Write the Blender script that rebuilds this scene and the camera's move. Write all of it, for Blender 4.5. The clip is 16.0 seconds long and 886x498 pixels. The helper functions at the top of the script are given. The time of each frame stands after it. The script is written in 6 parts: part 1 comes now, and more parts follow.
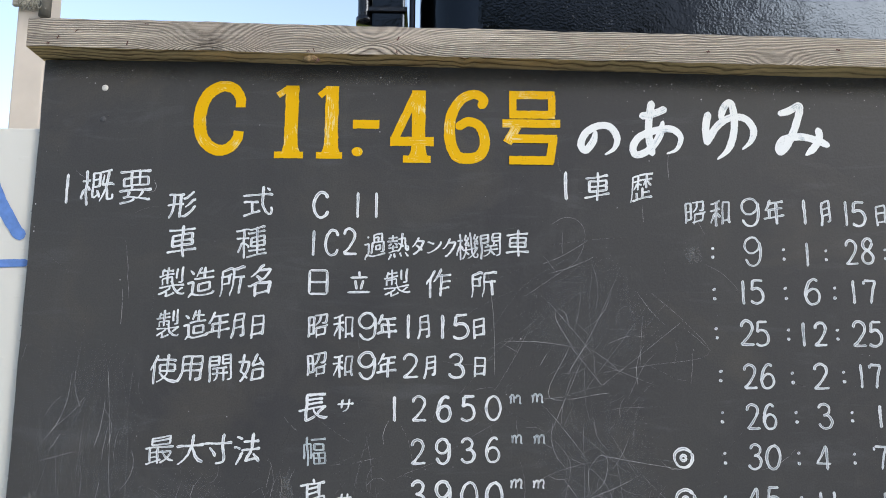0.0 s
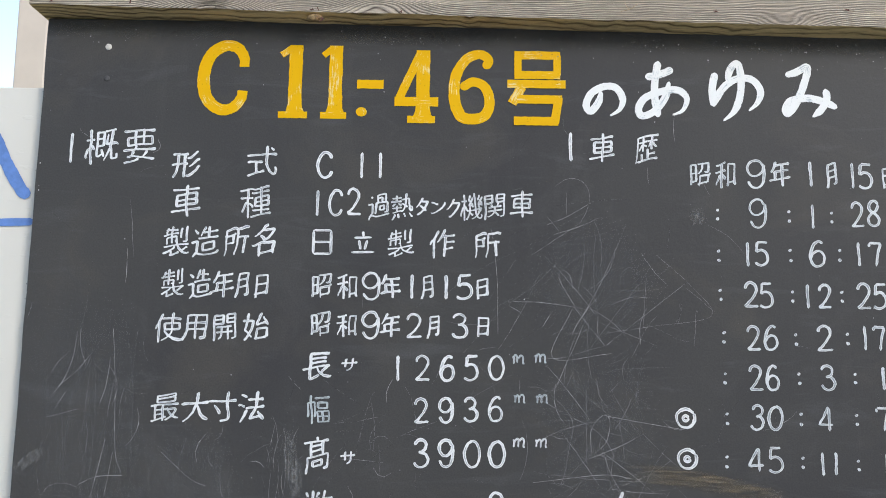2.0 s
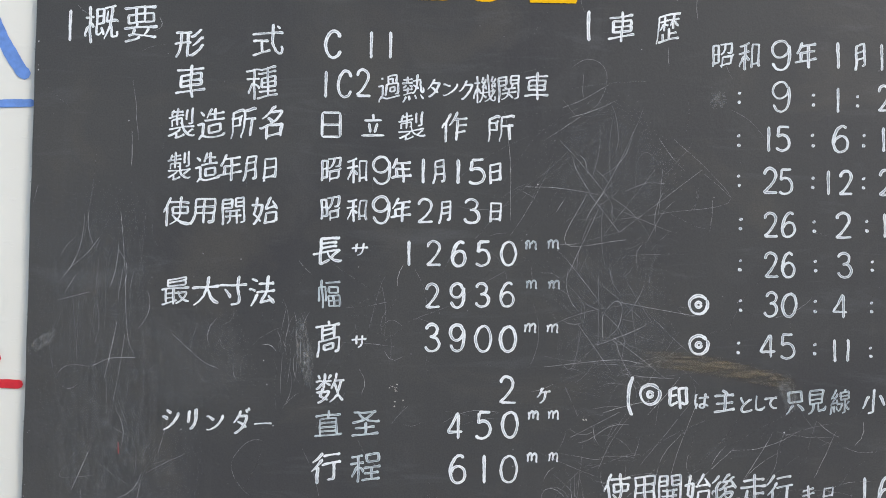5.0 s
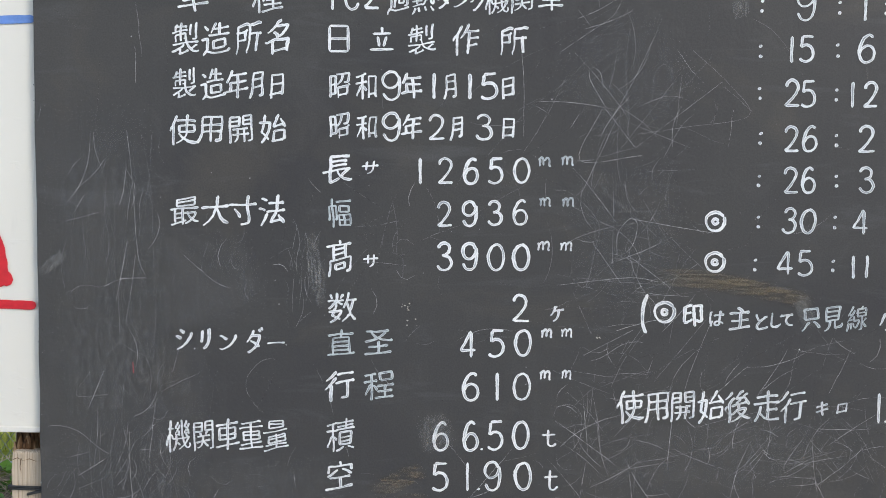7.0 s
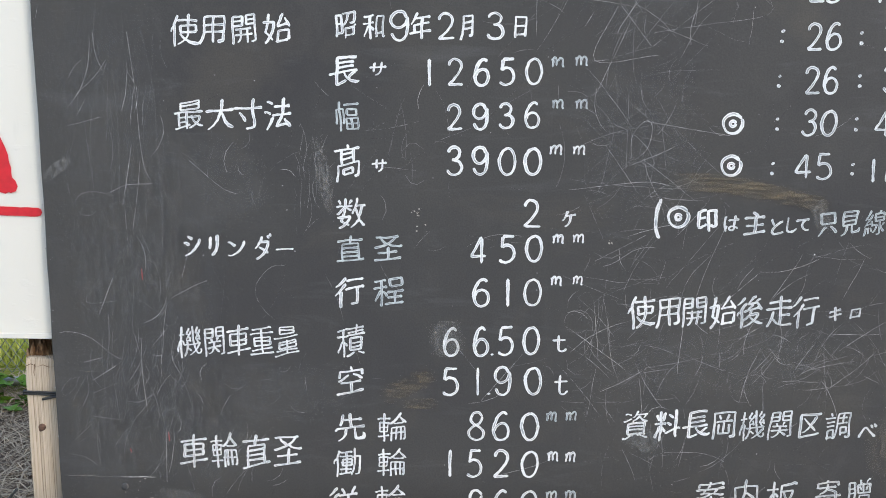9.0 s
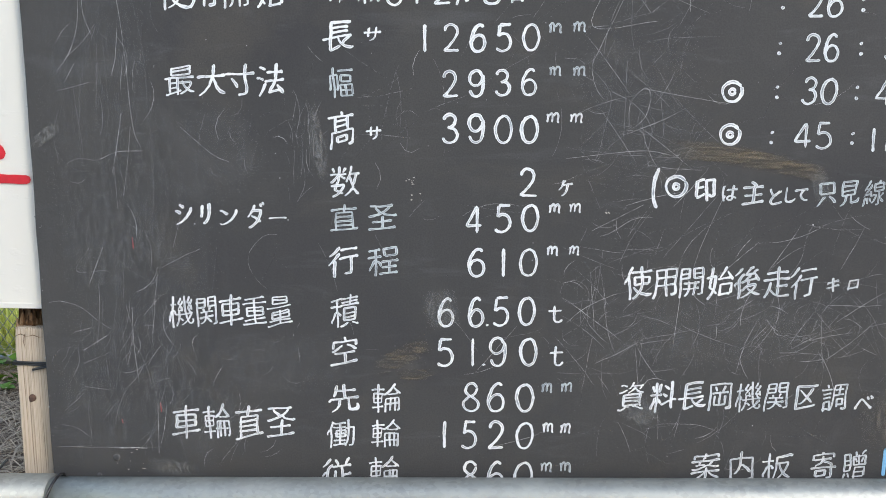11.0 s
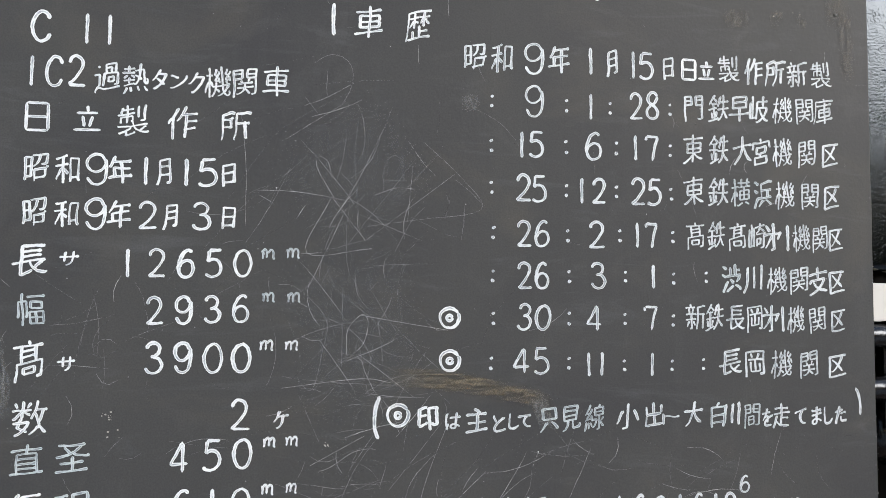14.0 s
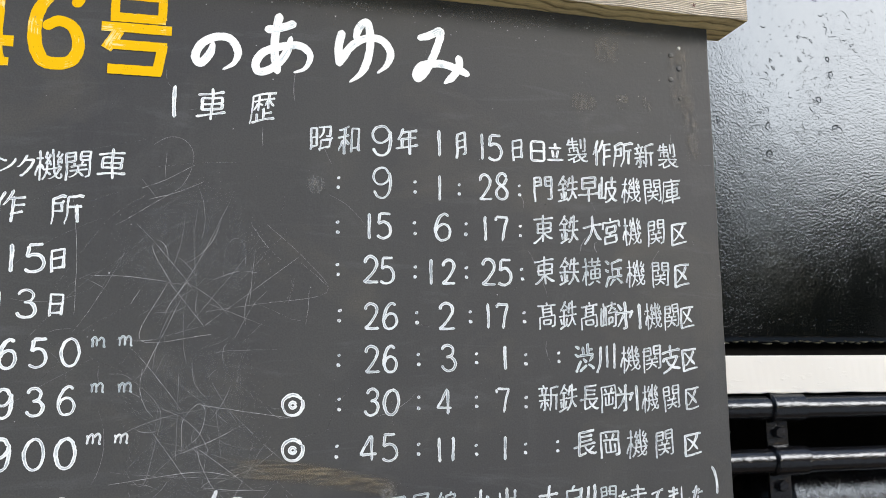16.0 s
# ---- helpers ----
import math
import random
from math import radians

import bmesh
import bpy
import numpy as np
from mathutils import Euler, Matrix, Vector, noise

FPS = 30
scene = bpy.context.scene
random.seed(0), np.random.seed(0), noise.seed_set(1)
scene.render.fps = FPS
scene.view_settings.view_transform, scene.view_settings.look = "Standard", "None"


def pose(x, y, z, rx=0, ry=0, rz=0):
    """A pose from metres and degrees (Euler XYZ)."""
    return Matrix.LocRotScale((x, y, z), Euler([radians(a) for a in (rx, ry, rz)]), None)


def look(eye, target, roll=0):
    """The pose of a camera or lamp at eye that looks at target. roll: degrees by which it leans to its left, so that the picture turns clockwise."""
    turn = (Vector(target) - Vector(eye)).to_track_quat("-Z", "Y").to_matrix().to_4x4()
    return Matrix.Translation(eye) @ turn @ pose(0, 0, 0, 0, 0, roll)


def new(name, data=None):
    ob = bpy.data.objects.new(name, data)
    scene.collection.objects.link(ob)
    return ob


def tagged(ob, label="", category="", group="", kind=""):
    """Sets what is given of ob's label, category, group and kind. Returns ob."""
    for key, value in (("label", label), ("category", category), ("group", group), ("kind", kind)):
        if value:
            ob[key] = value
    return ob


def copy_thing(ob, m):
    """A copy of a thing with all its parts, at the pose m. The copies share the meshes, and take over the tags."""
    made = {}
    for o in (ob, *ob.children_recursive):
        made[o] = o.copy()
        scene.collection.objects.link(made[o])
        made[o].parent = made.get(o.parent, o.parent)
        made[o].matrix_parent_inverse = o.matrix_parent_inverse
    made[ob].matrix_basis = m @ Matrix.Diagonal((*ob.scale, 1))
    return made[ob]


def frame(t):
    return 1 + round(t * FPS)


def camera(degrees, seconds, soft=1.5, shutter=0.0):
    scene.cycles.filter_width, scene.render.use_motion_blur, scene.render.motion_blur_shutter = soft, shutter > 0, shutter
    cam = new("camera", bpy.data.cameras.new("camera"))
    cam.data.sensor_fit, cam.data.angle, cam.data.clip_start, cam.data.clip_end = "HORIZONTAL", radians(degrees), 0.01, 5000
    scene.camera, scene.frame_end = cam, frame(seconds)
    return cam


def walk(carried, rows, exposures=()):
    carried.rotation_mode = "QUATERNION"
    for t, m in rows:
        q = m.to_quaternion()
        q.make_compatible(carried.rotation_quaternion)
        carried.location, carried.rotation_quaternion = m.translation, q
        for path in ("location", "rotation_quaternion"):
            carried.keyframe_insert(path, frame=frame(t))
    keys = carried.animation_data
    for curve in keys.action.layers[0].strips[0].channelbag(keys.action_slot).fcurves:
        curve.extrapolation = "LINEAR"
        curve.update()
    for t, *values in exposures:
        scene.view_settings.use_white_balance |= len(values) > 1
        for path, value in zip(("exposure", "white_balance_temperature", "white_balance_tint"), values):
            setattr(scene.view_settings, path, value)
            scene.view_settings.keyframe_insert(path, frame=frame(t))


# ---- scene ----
import collections

cam = camera(55.9, 16.0, soft=0.95)
PATH = [
    (0, (0.038, -1.37, 1.511), (0.067, 0.602, 1.844), 0.4),
    (0.5, (0.04, -1.369, 1.498), (0.061, 0.602, 1.838), 0.5),
    (1, (0.039, -1.366, 1.493), (0.06, 0.607, 1.821), 0.5),
    (1.5, (0.043, -1.365, 1.491), (0.059, 0.612, 1.793), 0.6),
    (2, (0.042, -1.365, 1.483), (0.057, 0.615, 1.763), 0.7),
    (2.5, (0.037, -1.364, 1.476), (0.058, 0.62, 1.731), 0.8),
    (3, (0.038, -1.357, 1.471), (0.056, 0.631, 1.687), 0.8),
    (3.5, (0.037, -1.349, 1.46), (0.051, 0.643, 1.642), 0.9),
    (4, (0.038, -1.346, 1.454), (0.048, 0.649, 1.599), 1.0),
    (6.5, (0.03, -1.32, 1.442), (0.014, 0.678, 1.366), 0.7),
    (7, (0.034, -1.317, 1.432), (0.011, 0.68, 1.32), 0.6),
    (7.5, (0.03, -1.314, 1.427), (0.001, 0.68, 1.272), 0.5),
    (8, (0.029, -1.309, 1.425), (-0.006, 0.68, 1.218), 0.5),
    (8.5, (0.031, -1.304, 1.411), (-0.01, 0.68, 1.164), 0.4),
    (9, (0.03, -1.299, 1.404), (-0.009, 0.678, 1.106), 0.4),
    (9.5, (0.029, -1.293, 1.397), (-0.006, 0.677, 1.051), 0.5),
    (12, (0.03, -1.286, 1.377), (0.031, 0.69, 1.068), 0.9),
    (12.5, (0.035, -1.284, 1.377), (0.089, 0.703, 1.158), 1.2),
    (13, (0.05, -1.278, 1.38), (0.187, 0.715, 1.279), 1.3),
    (13.5, (0.123, -1.265, 1.403), (0.352, 0.721, 1.419), 1.0),
    (14, (0.234, -1.241, 1.426), (0.553, 0.729, 1.559), 0.6),
    (14.5, (0.32, -1.225, 1.441), (0.705, 0.724, 1.666), 0.4),
    (15, (0.363, -1.23, 1.449), (0.795, 0.703, 1.728), 0.0),
    (15.5, (0.377, -1.245, 1.442), (0.826, 0.679, 1.754), -0.3),
    (16, (0.378, -1.251, 1.446), (0.831, 0.674, 1.747), -0.5),
]
EXPOSURES = [(0.0, 1.77, 7550, 15), (3.5, 1.91, 7600, 15), (7.0, 1.94, 7670, 15), (9.5, 2.12, 7700, 15), (12.0, 2.1, 7720, 15), (12.5, 2.35, 7800, 15), (13.5, 2.09, 7950, 15), (14.5, 2.08, 8000, 14), (16.0, 2.17, 7950, 14)]
walk(cam, [(t, look(eye, target, roll)) for t, eye, target, roll in PATH], EXPOSURES)

# ---- world and sun: a hazy sky, brightest towards the front right of the board ----
SUN_AZIMUTH, SUN_HEIGHT = radians(38.5), radians(22.5)
to_sun = Vector((math.sin(SUN_AZIMUTH) * math.cos(SUN_HEIGHT), -math.cos(SUN_AZIMUTH) * math.cos(SUN_HEIGHT), math.sin(SUN_HEIGHT)))
world = bpy.data.worlds.new("hazy_sky")
scene.world = world
world.use_nodes = True
wn = world.node_tree
sky = wn.nodes.new("ShaderNodeTexSky")
sky.sky_type, sky.sun_disc = "NISHITA", False
sky.sun_elevation, sky.sun_rotation = SUN_HEIGHT, math.pi - SUN_AZIMUTH
sky.air_density, sky.dust_density, sky.ozone_density = 1.0, 0.5, 1.2
background = wn.nodes["Background"]
background.inputs["Strength"].default_value = 0.1
# a thin white veil of high cloud takes some colour out of the sky
veil = wn.nodes.new("ShaderNodeHueSaturation")
veil.inputs["Saturation"].default_value = 1.0
wn.links.new(sky.outputs[0], veil.inputs["Color"])
wn.links.new(veil.outputs[0], background.inputs["Color"])
sun = new("sun", bpy.data.lights.new("sun", "SUN"))
sun.data.energy, sun.data.angle, sun.data.color = 0.95, radians(28), (0.82, 0.91, 1.0)
sun.matrix_world = look(to_sun * 30, (0, 0, 0))


# ---- materials ----
class Nodes:
    """A small builder of node materials."""

    def __init__(self, name, roughness=0.6, metallic=0.0, specular=0.5):
        self.mat = bpy.data.materials.new(name)
        self.mat.use_nodes = True
        self.tree = self.mat.node_tree
        self.shader = self.tree.nodes["Principled BSDF"]
        self.shader.inputs["Roughness"].default_value = roughness
        self.shader.inputs["Metallic"].default_value = metallic
        self.shader.inputs["Specular IOR Level"].default_value = specular
        self.coord = self.tree.nodes.new("ShaderNodeTexCoord").outputs["Object"]

    def put(self, socket, value):
        if isinstance(value, bpy.types.NodeSocket):
            self.tree.links.new(value, socket)
        elif isinstance(value, tuple) and len(value) == 3 and socket.type == "RGBA":
            socket.default_value = (*value, 1)
        else:
            socket.default_value = value

    def mapping(self, scale=(1, 1, 1), place=(0, 0, 0), turn=(0, 0, 0), source=None):
        n = self.tree.nodes.new("ShaderNodeMapping")
        self.put(n.inputs["Vector"], source or self.coord)
        n.inputs["Scale"].default_value, n.inputs["Location"].default_value, n.inputs["Rotation"].default_value = scale, place, turn
        return n.outputs[0]

    def noise(self, scale, detail=4.0, source=None, distortion=0.0, rough=0.55):
        n = self.tree.nodes.new("ShaderNodeTexNoise")
        self.put(n.inputs["Vector"], source or self.coord)
        n.inputs["Scale"].default_value, n.inputs["Detail"].default_value = scale, detail
        n.inputs["Distortion"].default_value, n.inputs["Roughness"].default_value = distortion, rough
        return n.outputs[0]

    def voronoi(self, scale, source=None, feature="F1", out="Distance"):
        n = self.tree.nodes.new("ShaderNodeTexVoronoi")
        n.feature = feature
        self.put(n.inputs["Vector"], source or self.coord)
        n.inputs["Scale"].default_value = scale
        return n.outputs[out]

    def ramp(self, value, *stops):
        n = self.tree.nodes.new("ShaderNodeValToRGB")
        self.put(n.inputs[0], value)
        while len(n.color_ramp.elements) < len(stops):
            n.color_ramp.elements.new(0.5)
        for e, (at, colour) in zip(n.color_ramp.elements, stops):
            e.position = at
            e.color = (*colour, 1) if isinstance(colour, tuple) else (colour, colour, colour, 1)
        return n.outputs[0]

    def mix(self, factor, a, b, blend="MIX"):
        n = self.tree.nodes.new("ShaderNodeMix")
        n.data_type, n.blend_type = "RGBA", blend
        self.put(n.inputs[0], factor), self.put(n.inputs[6], a), self.put(n.inputs[7], b)
        return n.outputs[2]

    def math(self, how, a, b=0.0):
        n = self.tree.nodes.new("ShaderNodeMath")
        n.operation = how
        self.put(n.inputs[0], a), self.put(n.inputs[1], b)
        return n.outputs[0]

    def axis(self, name):
        n = self.tree.nodes.new("ShaderNodeSeparateXYZ")
        self.put(n.inputs[0], self.coord)
        return n.outputs[name]

    def island(self):
        return self.tree.nodes.new("ShaderNodeNewGeometry").outputs["Random Per Island"]

    def bump(self, height, strength, distance):
        n = self.tree.nodes.new("ShaderNodeBump")
        self.put(n.inputs["Height"], height)
        n.inputs["Strength"].default_value, n.inputs["Distance"].default_value = strength, distance
        self.tree.links.new(n.outputs[0], self.shader.inputs["Normal"])
        return self

    def colour(self, value):
        self.put(self.shader.inputs["Base Color"], value)
        return self

    def rough(self, value):
        self.put(self.shader.inputs["Roughness"], value)
        return self

    def alpha(self, value):
        self.put(self.shader.inputs["Alpha"], value)
        return self


def board_paint():
    n = Nodes("charcoal_board_paint", 0.6, specular=0.15)
    clouds = n.noise(2.6, 5, distortion=0.6)
    base = n.ramp(clouds, (0.3, (0.058, 0.057, 0.058)), (0.55, (0.068, 0.067, 0.065)), (0.75, (0.08, 0.077, 0.072)))
    streak = n.noise(1.0, 6, n.mapping((34, 1, 3.2)))
    base = n.mix(n.ramp(streak, (0.55, 0.0), (0.85, 0.06)), base, (0.2, 0.2, 0.2))
    rub = n.noise(7, 8, rough=0.7, distortion=1.5)
    base = n.mix(n.ramp(rub, (0.55, 0.0), (0.85, 0.2)), base, (0.17, 0.165, 0.16))
    handled = n.noise(3.4, 6, n.mapping((1, 1, 1.3), place=(4, 0, 2)), rough=0.65, distortion=1.0)
    base = n.mix(n.ramp(handled, (0.54, 0.0), (0.72, 0.5)), base, (0.105, 0.095, 0.08))
    wiped = n.noise(1, 5, n.mapping((5, 1, 26), turn=(0, 0.6, 0)), rough=0.7, distortion=0.8)
    base = n.mix(n.ramp(wiped, (0.56, 0.0), (0.8, 0.28)), base, (0.16, 0.165, 0.17))
    grit = n.noise(420, 2)
    base = n.mix(n.ramp(grit, (0.35, 0.28), (0.65, 0.0)), base, (0.03, 0.03, 0.032))
    n.colour(base).rough(n.ramp(clouds, (0.3, 0.45), (0.7, 0.58)))
    return n.bump(n.noise(160, 5), 0.14, 0.002).mat


def lettering_paint(name, bright, thin, wear):
    """Brushed paint: it pools along the rim of a stroke and thins to bristle streaks in the middle."""
    n = Nodes(name, 0.5)
    uv = n.tree.nodes.new("ShaderNodeUVMap").outputs[0]
    apart = n.tree.nodes.new("ShaderNodeSeparateXYZ")
    n.put(apart.inputs[0], uv)
    rim = n.math("ABSOLUTE", n.math("SUBTRACT", n.math("MULTIPLY", apart.outputs[1], 2.0), 1.0))
    bristle = n.noise(1, 4, n.mapping((0.8, 6.0, 1), source=uv), rough=0.65)
    load = n.noise(30, 4, rough=0.6, distortion=0.5)
    cover = n.math("ADD", n.math("ADD", n.math("MULTIPLY", n.ramp(rim, (0.35, 0.0), (0.8, 1.0)), 0.3), n.math("MULTIPLY", bristle, 0.75)), n.math("MULTIPLY", load, 0.9))
    body = n.ramp(cover, (0.66 + wear * 0.25, thin), (0.87 + wear * 0.3, bright))
    spots = n.noise(260, 4, rough=0.75)
    gone = n.ramp(n.math("ADD", spots, n.math("MULTIPLY", cover, 0.25)), (0.4 + wear * 0.2, (0.0, 0.0, 0.0)), (0.47 + wear * 0.22, (1.0, 1.0, 1.0)))
    n.colour(n.mix(gone, tuple(0.25 * c + 0.04 for c in thin), body))
    return n.bump(cover, 0.2, 0.0005).mat


def heading_paint(name, bright, thin):
    """Thick sign paint with bristle streaks along each stroke, thinner and paler in places."""
    n = Nodes(name, 0.6, specular=0.2)
    uv = n.tree.nodes.new("ShaderNodeUVMap").outputs[0]
    bristle = n.noise(1, 5, n.mapping((0.35, 9.0, 1), source=uv), rough=0.65)
    cover = n.noise(24, 5, rough=0.65, distortion=0.6)
    load = n.math("ADD", n.math("MULTIPLY", bristle, 0.8), n.math("MULTIPLY", cover, 0.9))
    c = n.mix(n.ramp(load, (0.95, 0.0), (1.15, 0.9)), bright, thin)
    c = n.mix(n.ramp(n.noise(300, 2), (0.66, 0.0), (0.74, 0.6)), c, tuple(0.45 * v for v in bright))
    n.colour(c)
    return n.bump(load, 0.16, 0.0008).mat


def weathered_wood(name, light, dark, knots=(), lines=310.0):
    """Sawn timber with its growth lines along x, arching over the knots."""
    n = Nodes(name, 0.85, specular=0.15)
    across, along = n.axis("Z"), n.axis("X")
    waver = n.math("MULTIPLY", n.math("SUBTRACT", n.noise(2.3, 3, n.mapping((1.5, 2, 2))), 0.5), 0.03)
    line = n.math("ADD", n.math("ADD", across, waver), n.math("MULTIPLY", n.axis("Y"), 0.28))

    def near_to(kx, kz, wide, high):
        dx = n.math("DIVIDE", n.math("SUBTRACT", along, kx), wide)
        dz = n.math("DIVIDE", n.math("SUBTRACT", across, kz), high)
        return n.math("POWER", 2.72, n.math("MULTIPLY", n.math("ADD", n.math("MULTIPLY", dx, dx), n.math("MULTIPLY", dz, dz)), -1.0))
    for kx, kz, size in knots:
        line = n.math("SUBTRACT", line, n.math("MULTIPLY", near_to(kx, kz, size, size * 0.45), size * 0.42))
    spread = n.math("MULTIPLY", n.noise(1.0, 3, n.mapping((2.2, 25, 50))), 1.5)
    phase = n.math("ADD", n.math("MULTIPLY", line, lines), spread)
    saw = n.math("FRACT", phase)
    wear = n.noise(1.0, 5, n.mapping((16, 60, 240)), rough=0.65)
    fine = n.noise(1.0, 4, n.mapping((26, 700, 1300)))
    patch = n.noise(5, 4, n.mapping((1, 3, 3)))
    mid = tuple(0.78 * c for c in light)
    shade = n.ramp(saw, (0.0, mid), (0.1, light), (0.45, tuple(min(1, 1.15 * c) for c in light)), (0.7, mid), (0.83, dark), (0.93, dark), (1.0, mid))
    shade = n.mix(n.ramp(wear, (0.5, 0.0), (0.7, 0.6)), shade, light)
    shade = n.mix(n.ramp(fine, (0.32, 0.8), (0.52, 0.0)), shade, tuple(0.35 * c for c in light))
    shade = n.mix(n.ramp(patch, (0.48, 0.0), (0.75, 0.35)), shade, tuple(0.74 * c for c in light))
    bleach = n.noise(1.0, 5, n.mapping((3.2, 12, 46), place=(1.7, 0, 0)), rough=0.7)
    shade = n.mix(n.ramp(bleach, (0.54, 0.0), (0.66, 0.65)), shade, tuple(min(1, 1.25 * c) for c in light))
    # the timber turns paler and creamier towards one end
    pale_end = n.math("MULTIPLY", n.ramp(along, (0.15, 0.0), (1.0, 1.0)), n.ramp(bleach, (0.35, 0.25), (0.6, 0.75)))
    shade = n.mix(pale_end, shade, n.mix(0.38, shade, tuple(min(1, c * k) for c, k in zip(light, (1.4, 1.38, 1.3)))))
    for kx, kz, size in knots[:1]:
        core = near_to(kx, kz, size * 0.3, size * 0.22)
        crack = n.ramp(n.noise(1.0, 4, n.mapping((70, 60, 330)), distortion=0.8), (0.4, 1.0), (0.55, 0.35))
        shade = n.mix(n.math("MULTIPLY", core, crack), shade, tuple(0.7 * c for c in dark))
    n.colour(shade)
    relief = n.ramp(saw, (0.0, 0.5), (0.3, 1.0), (0.75, 0.8), (0.93, 0.0), (1.0, 0.5))
    return n.bump(n.math("ADD", relief, n.math("MULTIPLY", fine, 0.7)), 1.0, 0.0026).mat


def plank_wood():
    """Fresher softwood with upright grain."""
    n = Nodes("pale_plank_wood", 0.75, specular=0.25)
    bend = n.noise(1.0, 3, n.mapping((3, 3, 1.2)))
    joined = n.tree.nodes.new("ShaderNodeCombineXYZ")
    n.put(joined.inputs[0], n.math("ADD", n.math("MULTIPLY", n.axis("X"), 560), n.math("MULTIPLY", bend, 6)))
    n.put(joined.inputs[1], n.math("MULTIPLY", n.axis("Y"), 200))
    n.put(joined.inputs[2], n.math("MULTIPLY", n.axis("Z"), 4))
    rings = n.noise(1.0, 3, joined.outputs[0])
    stain = n.noise(14, 5, rough=0.7)
    shade = n.ramp(rings, (0.36, (0.24, 0.18, 0.125)), (0.46, (0.48, 0.39, 0.295)), (0.7, (0.6, 0.5, 0.395)))
    shade = n.mix(n.ramp(stain, (0.58, 0.0), (0.8, 0.5)), shade, (0.28, 0.2, 0.13))
    n.colour(shade)
    return n.bump(rings, 0.6, 0.0015).mat


def rotten_wood():
    n = Nodes("rotten_wood", 0.95, specular=0.1)
    fibre = n.noise(1, 5, n.mapping((110, 110, 22)), distortion=0.6)
    n.colour(n.ramp(fibre, (0.35, (0.025, 0.015, 0.01)), (0.5, (0.16, 0.09, 0.05)), (0.65, (0.36, 0.25, 0.16))))
    return n.bump(fibre, 1.0, 0.012).mat


def enamel_black():
    """Thick black enamel, orange-peeled and gritty."""
    n = Nodes("black_enamel", 0.12, specular=0.31)
    n.put(n.shader.inputs["Specular Tint"], (0.67, 0.82, 1.0))
    peel = n.noise(150, 3, rough=0.5)
    wide = n.noise(22, 3)
    grit = n.ramp(n.noise(95, 2), (0.7, 0.0), (0.76, 1.0))
    dust = n.noise(9, 6, rough=0.75)
    n.colour(n.mix(n.ramp(dust, (0.5, 0.0), (0.8, 0.4)), (0.002, 0.0023, 0.0026), (0.007, 0.0075, 0.0075)))
    n.rough(n.ramp(dust, (0.35, 0.03), (0.75, 0.08)))
    sprayed = n.ramp(n.noise(2.6, 3, n.mapping((1.3, 1, 0.7), place=(0.6, 0, 0.3))), (0.38, 0.25), (0.58, 1.1))
    height = n.math("ADD", n.math("ADD", n.math("MULTIPLY", n.math("MULTIPLY", peel, sprayed), 0.9), n.math("MULTIPLY", wide, 0.8)), n.math("MULTIPLY", grit, 0.5))
    return n.bump(height, 0.28, 0.003).mat


def pipe_black():
    n = Nodes("black_pipe_enamel", 0.15, specular=0.42)
    n.put(n.shader.inputs["Specular Tint"], (0.82, 0.9, 1.0))
    lumps = n.math("ADD", n.noise(60, 4), n.math("MULTIPLY", n.ramp(n.noise(150, 2), (0.62, 0.0), (0.7, 1.0)), 0.35))
    chips = n.noise(120, 3)
    n.colour(n.mix(n.ramp(chips, (0.68, 0.0), (0.75, 0.6)), (0.007, 0.007, 0.008), (0.05, 0.04, 0.03)))
    return n.bump(lumps, 0.35, 0.004).mat


def rough_casting():
    """Pitted casting under black paint."""
    n = Nodes("rough_black_casting", 0.3, specular=0.45)
    n.put(n.shader.inputs["Specular Tint"], (0.7, 0.84, 1.0))
    pits = n.noise(75, 5, rough=0.7)
    n.colour(n.ramp(pits, (0.35, (0.004, 0.004, 0.005)), (0.7, (0.02, 0.02, 0.021))))
    n.rough(n.ramp(n.noise(40, 4), (0.35, 0.08), (0.7, 0.22)))
    return n.bump(pits, 0.5, 0.005).mat


def white_enamel(name, tone, dirt):
    n = Nodes(name, 0.45)
    soft = n.noise(3.5, 4)
    specks = n.noise(60, 5, rough=0.7)
    stain = n.noise(1, 4, n.mapping((30, 30, 5)))
    c = n.mix(n.ramp(soft, (0.35, 0.0), (0.75, 0.35)), tone, tuple(0.88 * v for v in tone))
    c = n.mix(n.ramp(specks, (0.7, 0.0), (0.8, 0.5)), c, dirt)
    c = n.mix(n.ramp(stain, (0.66, 0.0), (0.85, 0.3)), c, dirt)
    n.colour(c)
    drips = n.ramp(n.noise(1, 4, n.mapping((30, 30, 60))), (0.58, 0.0), (0.75, 1.0))
    return n.bump(drips, 0.18, 0.002).mat


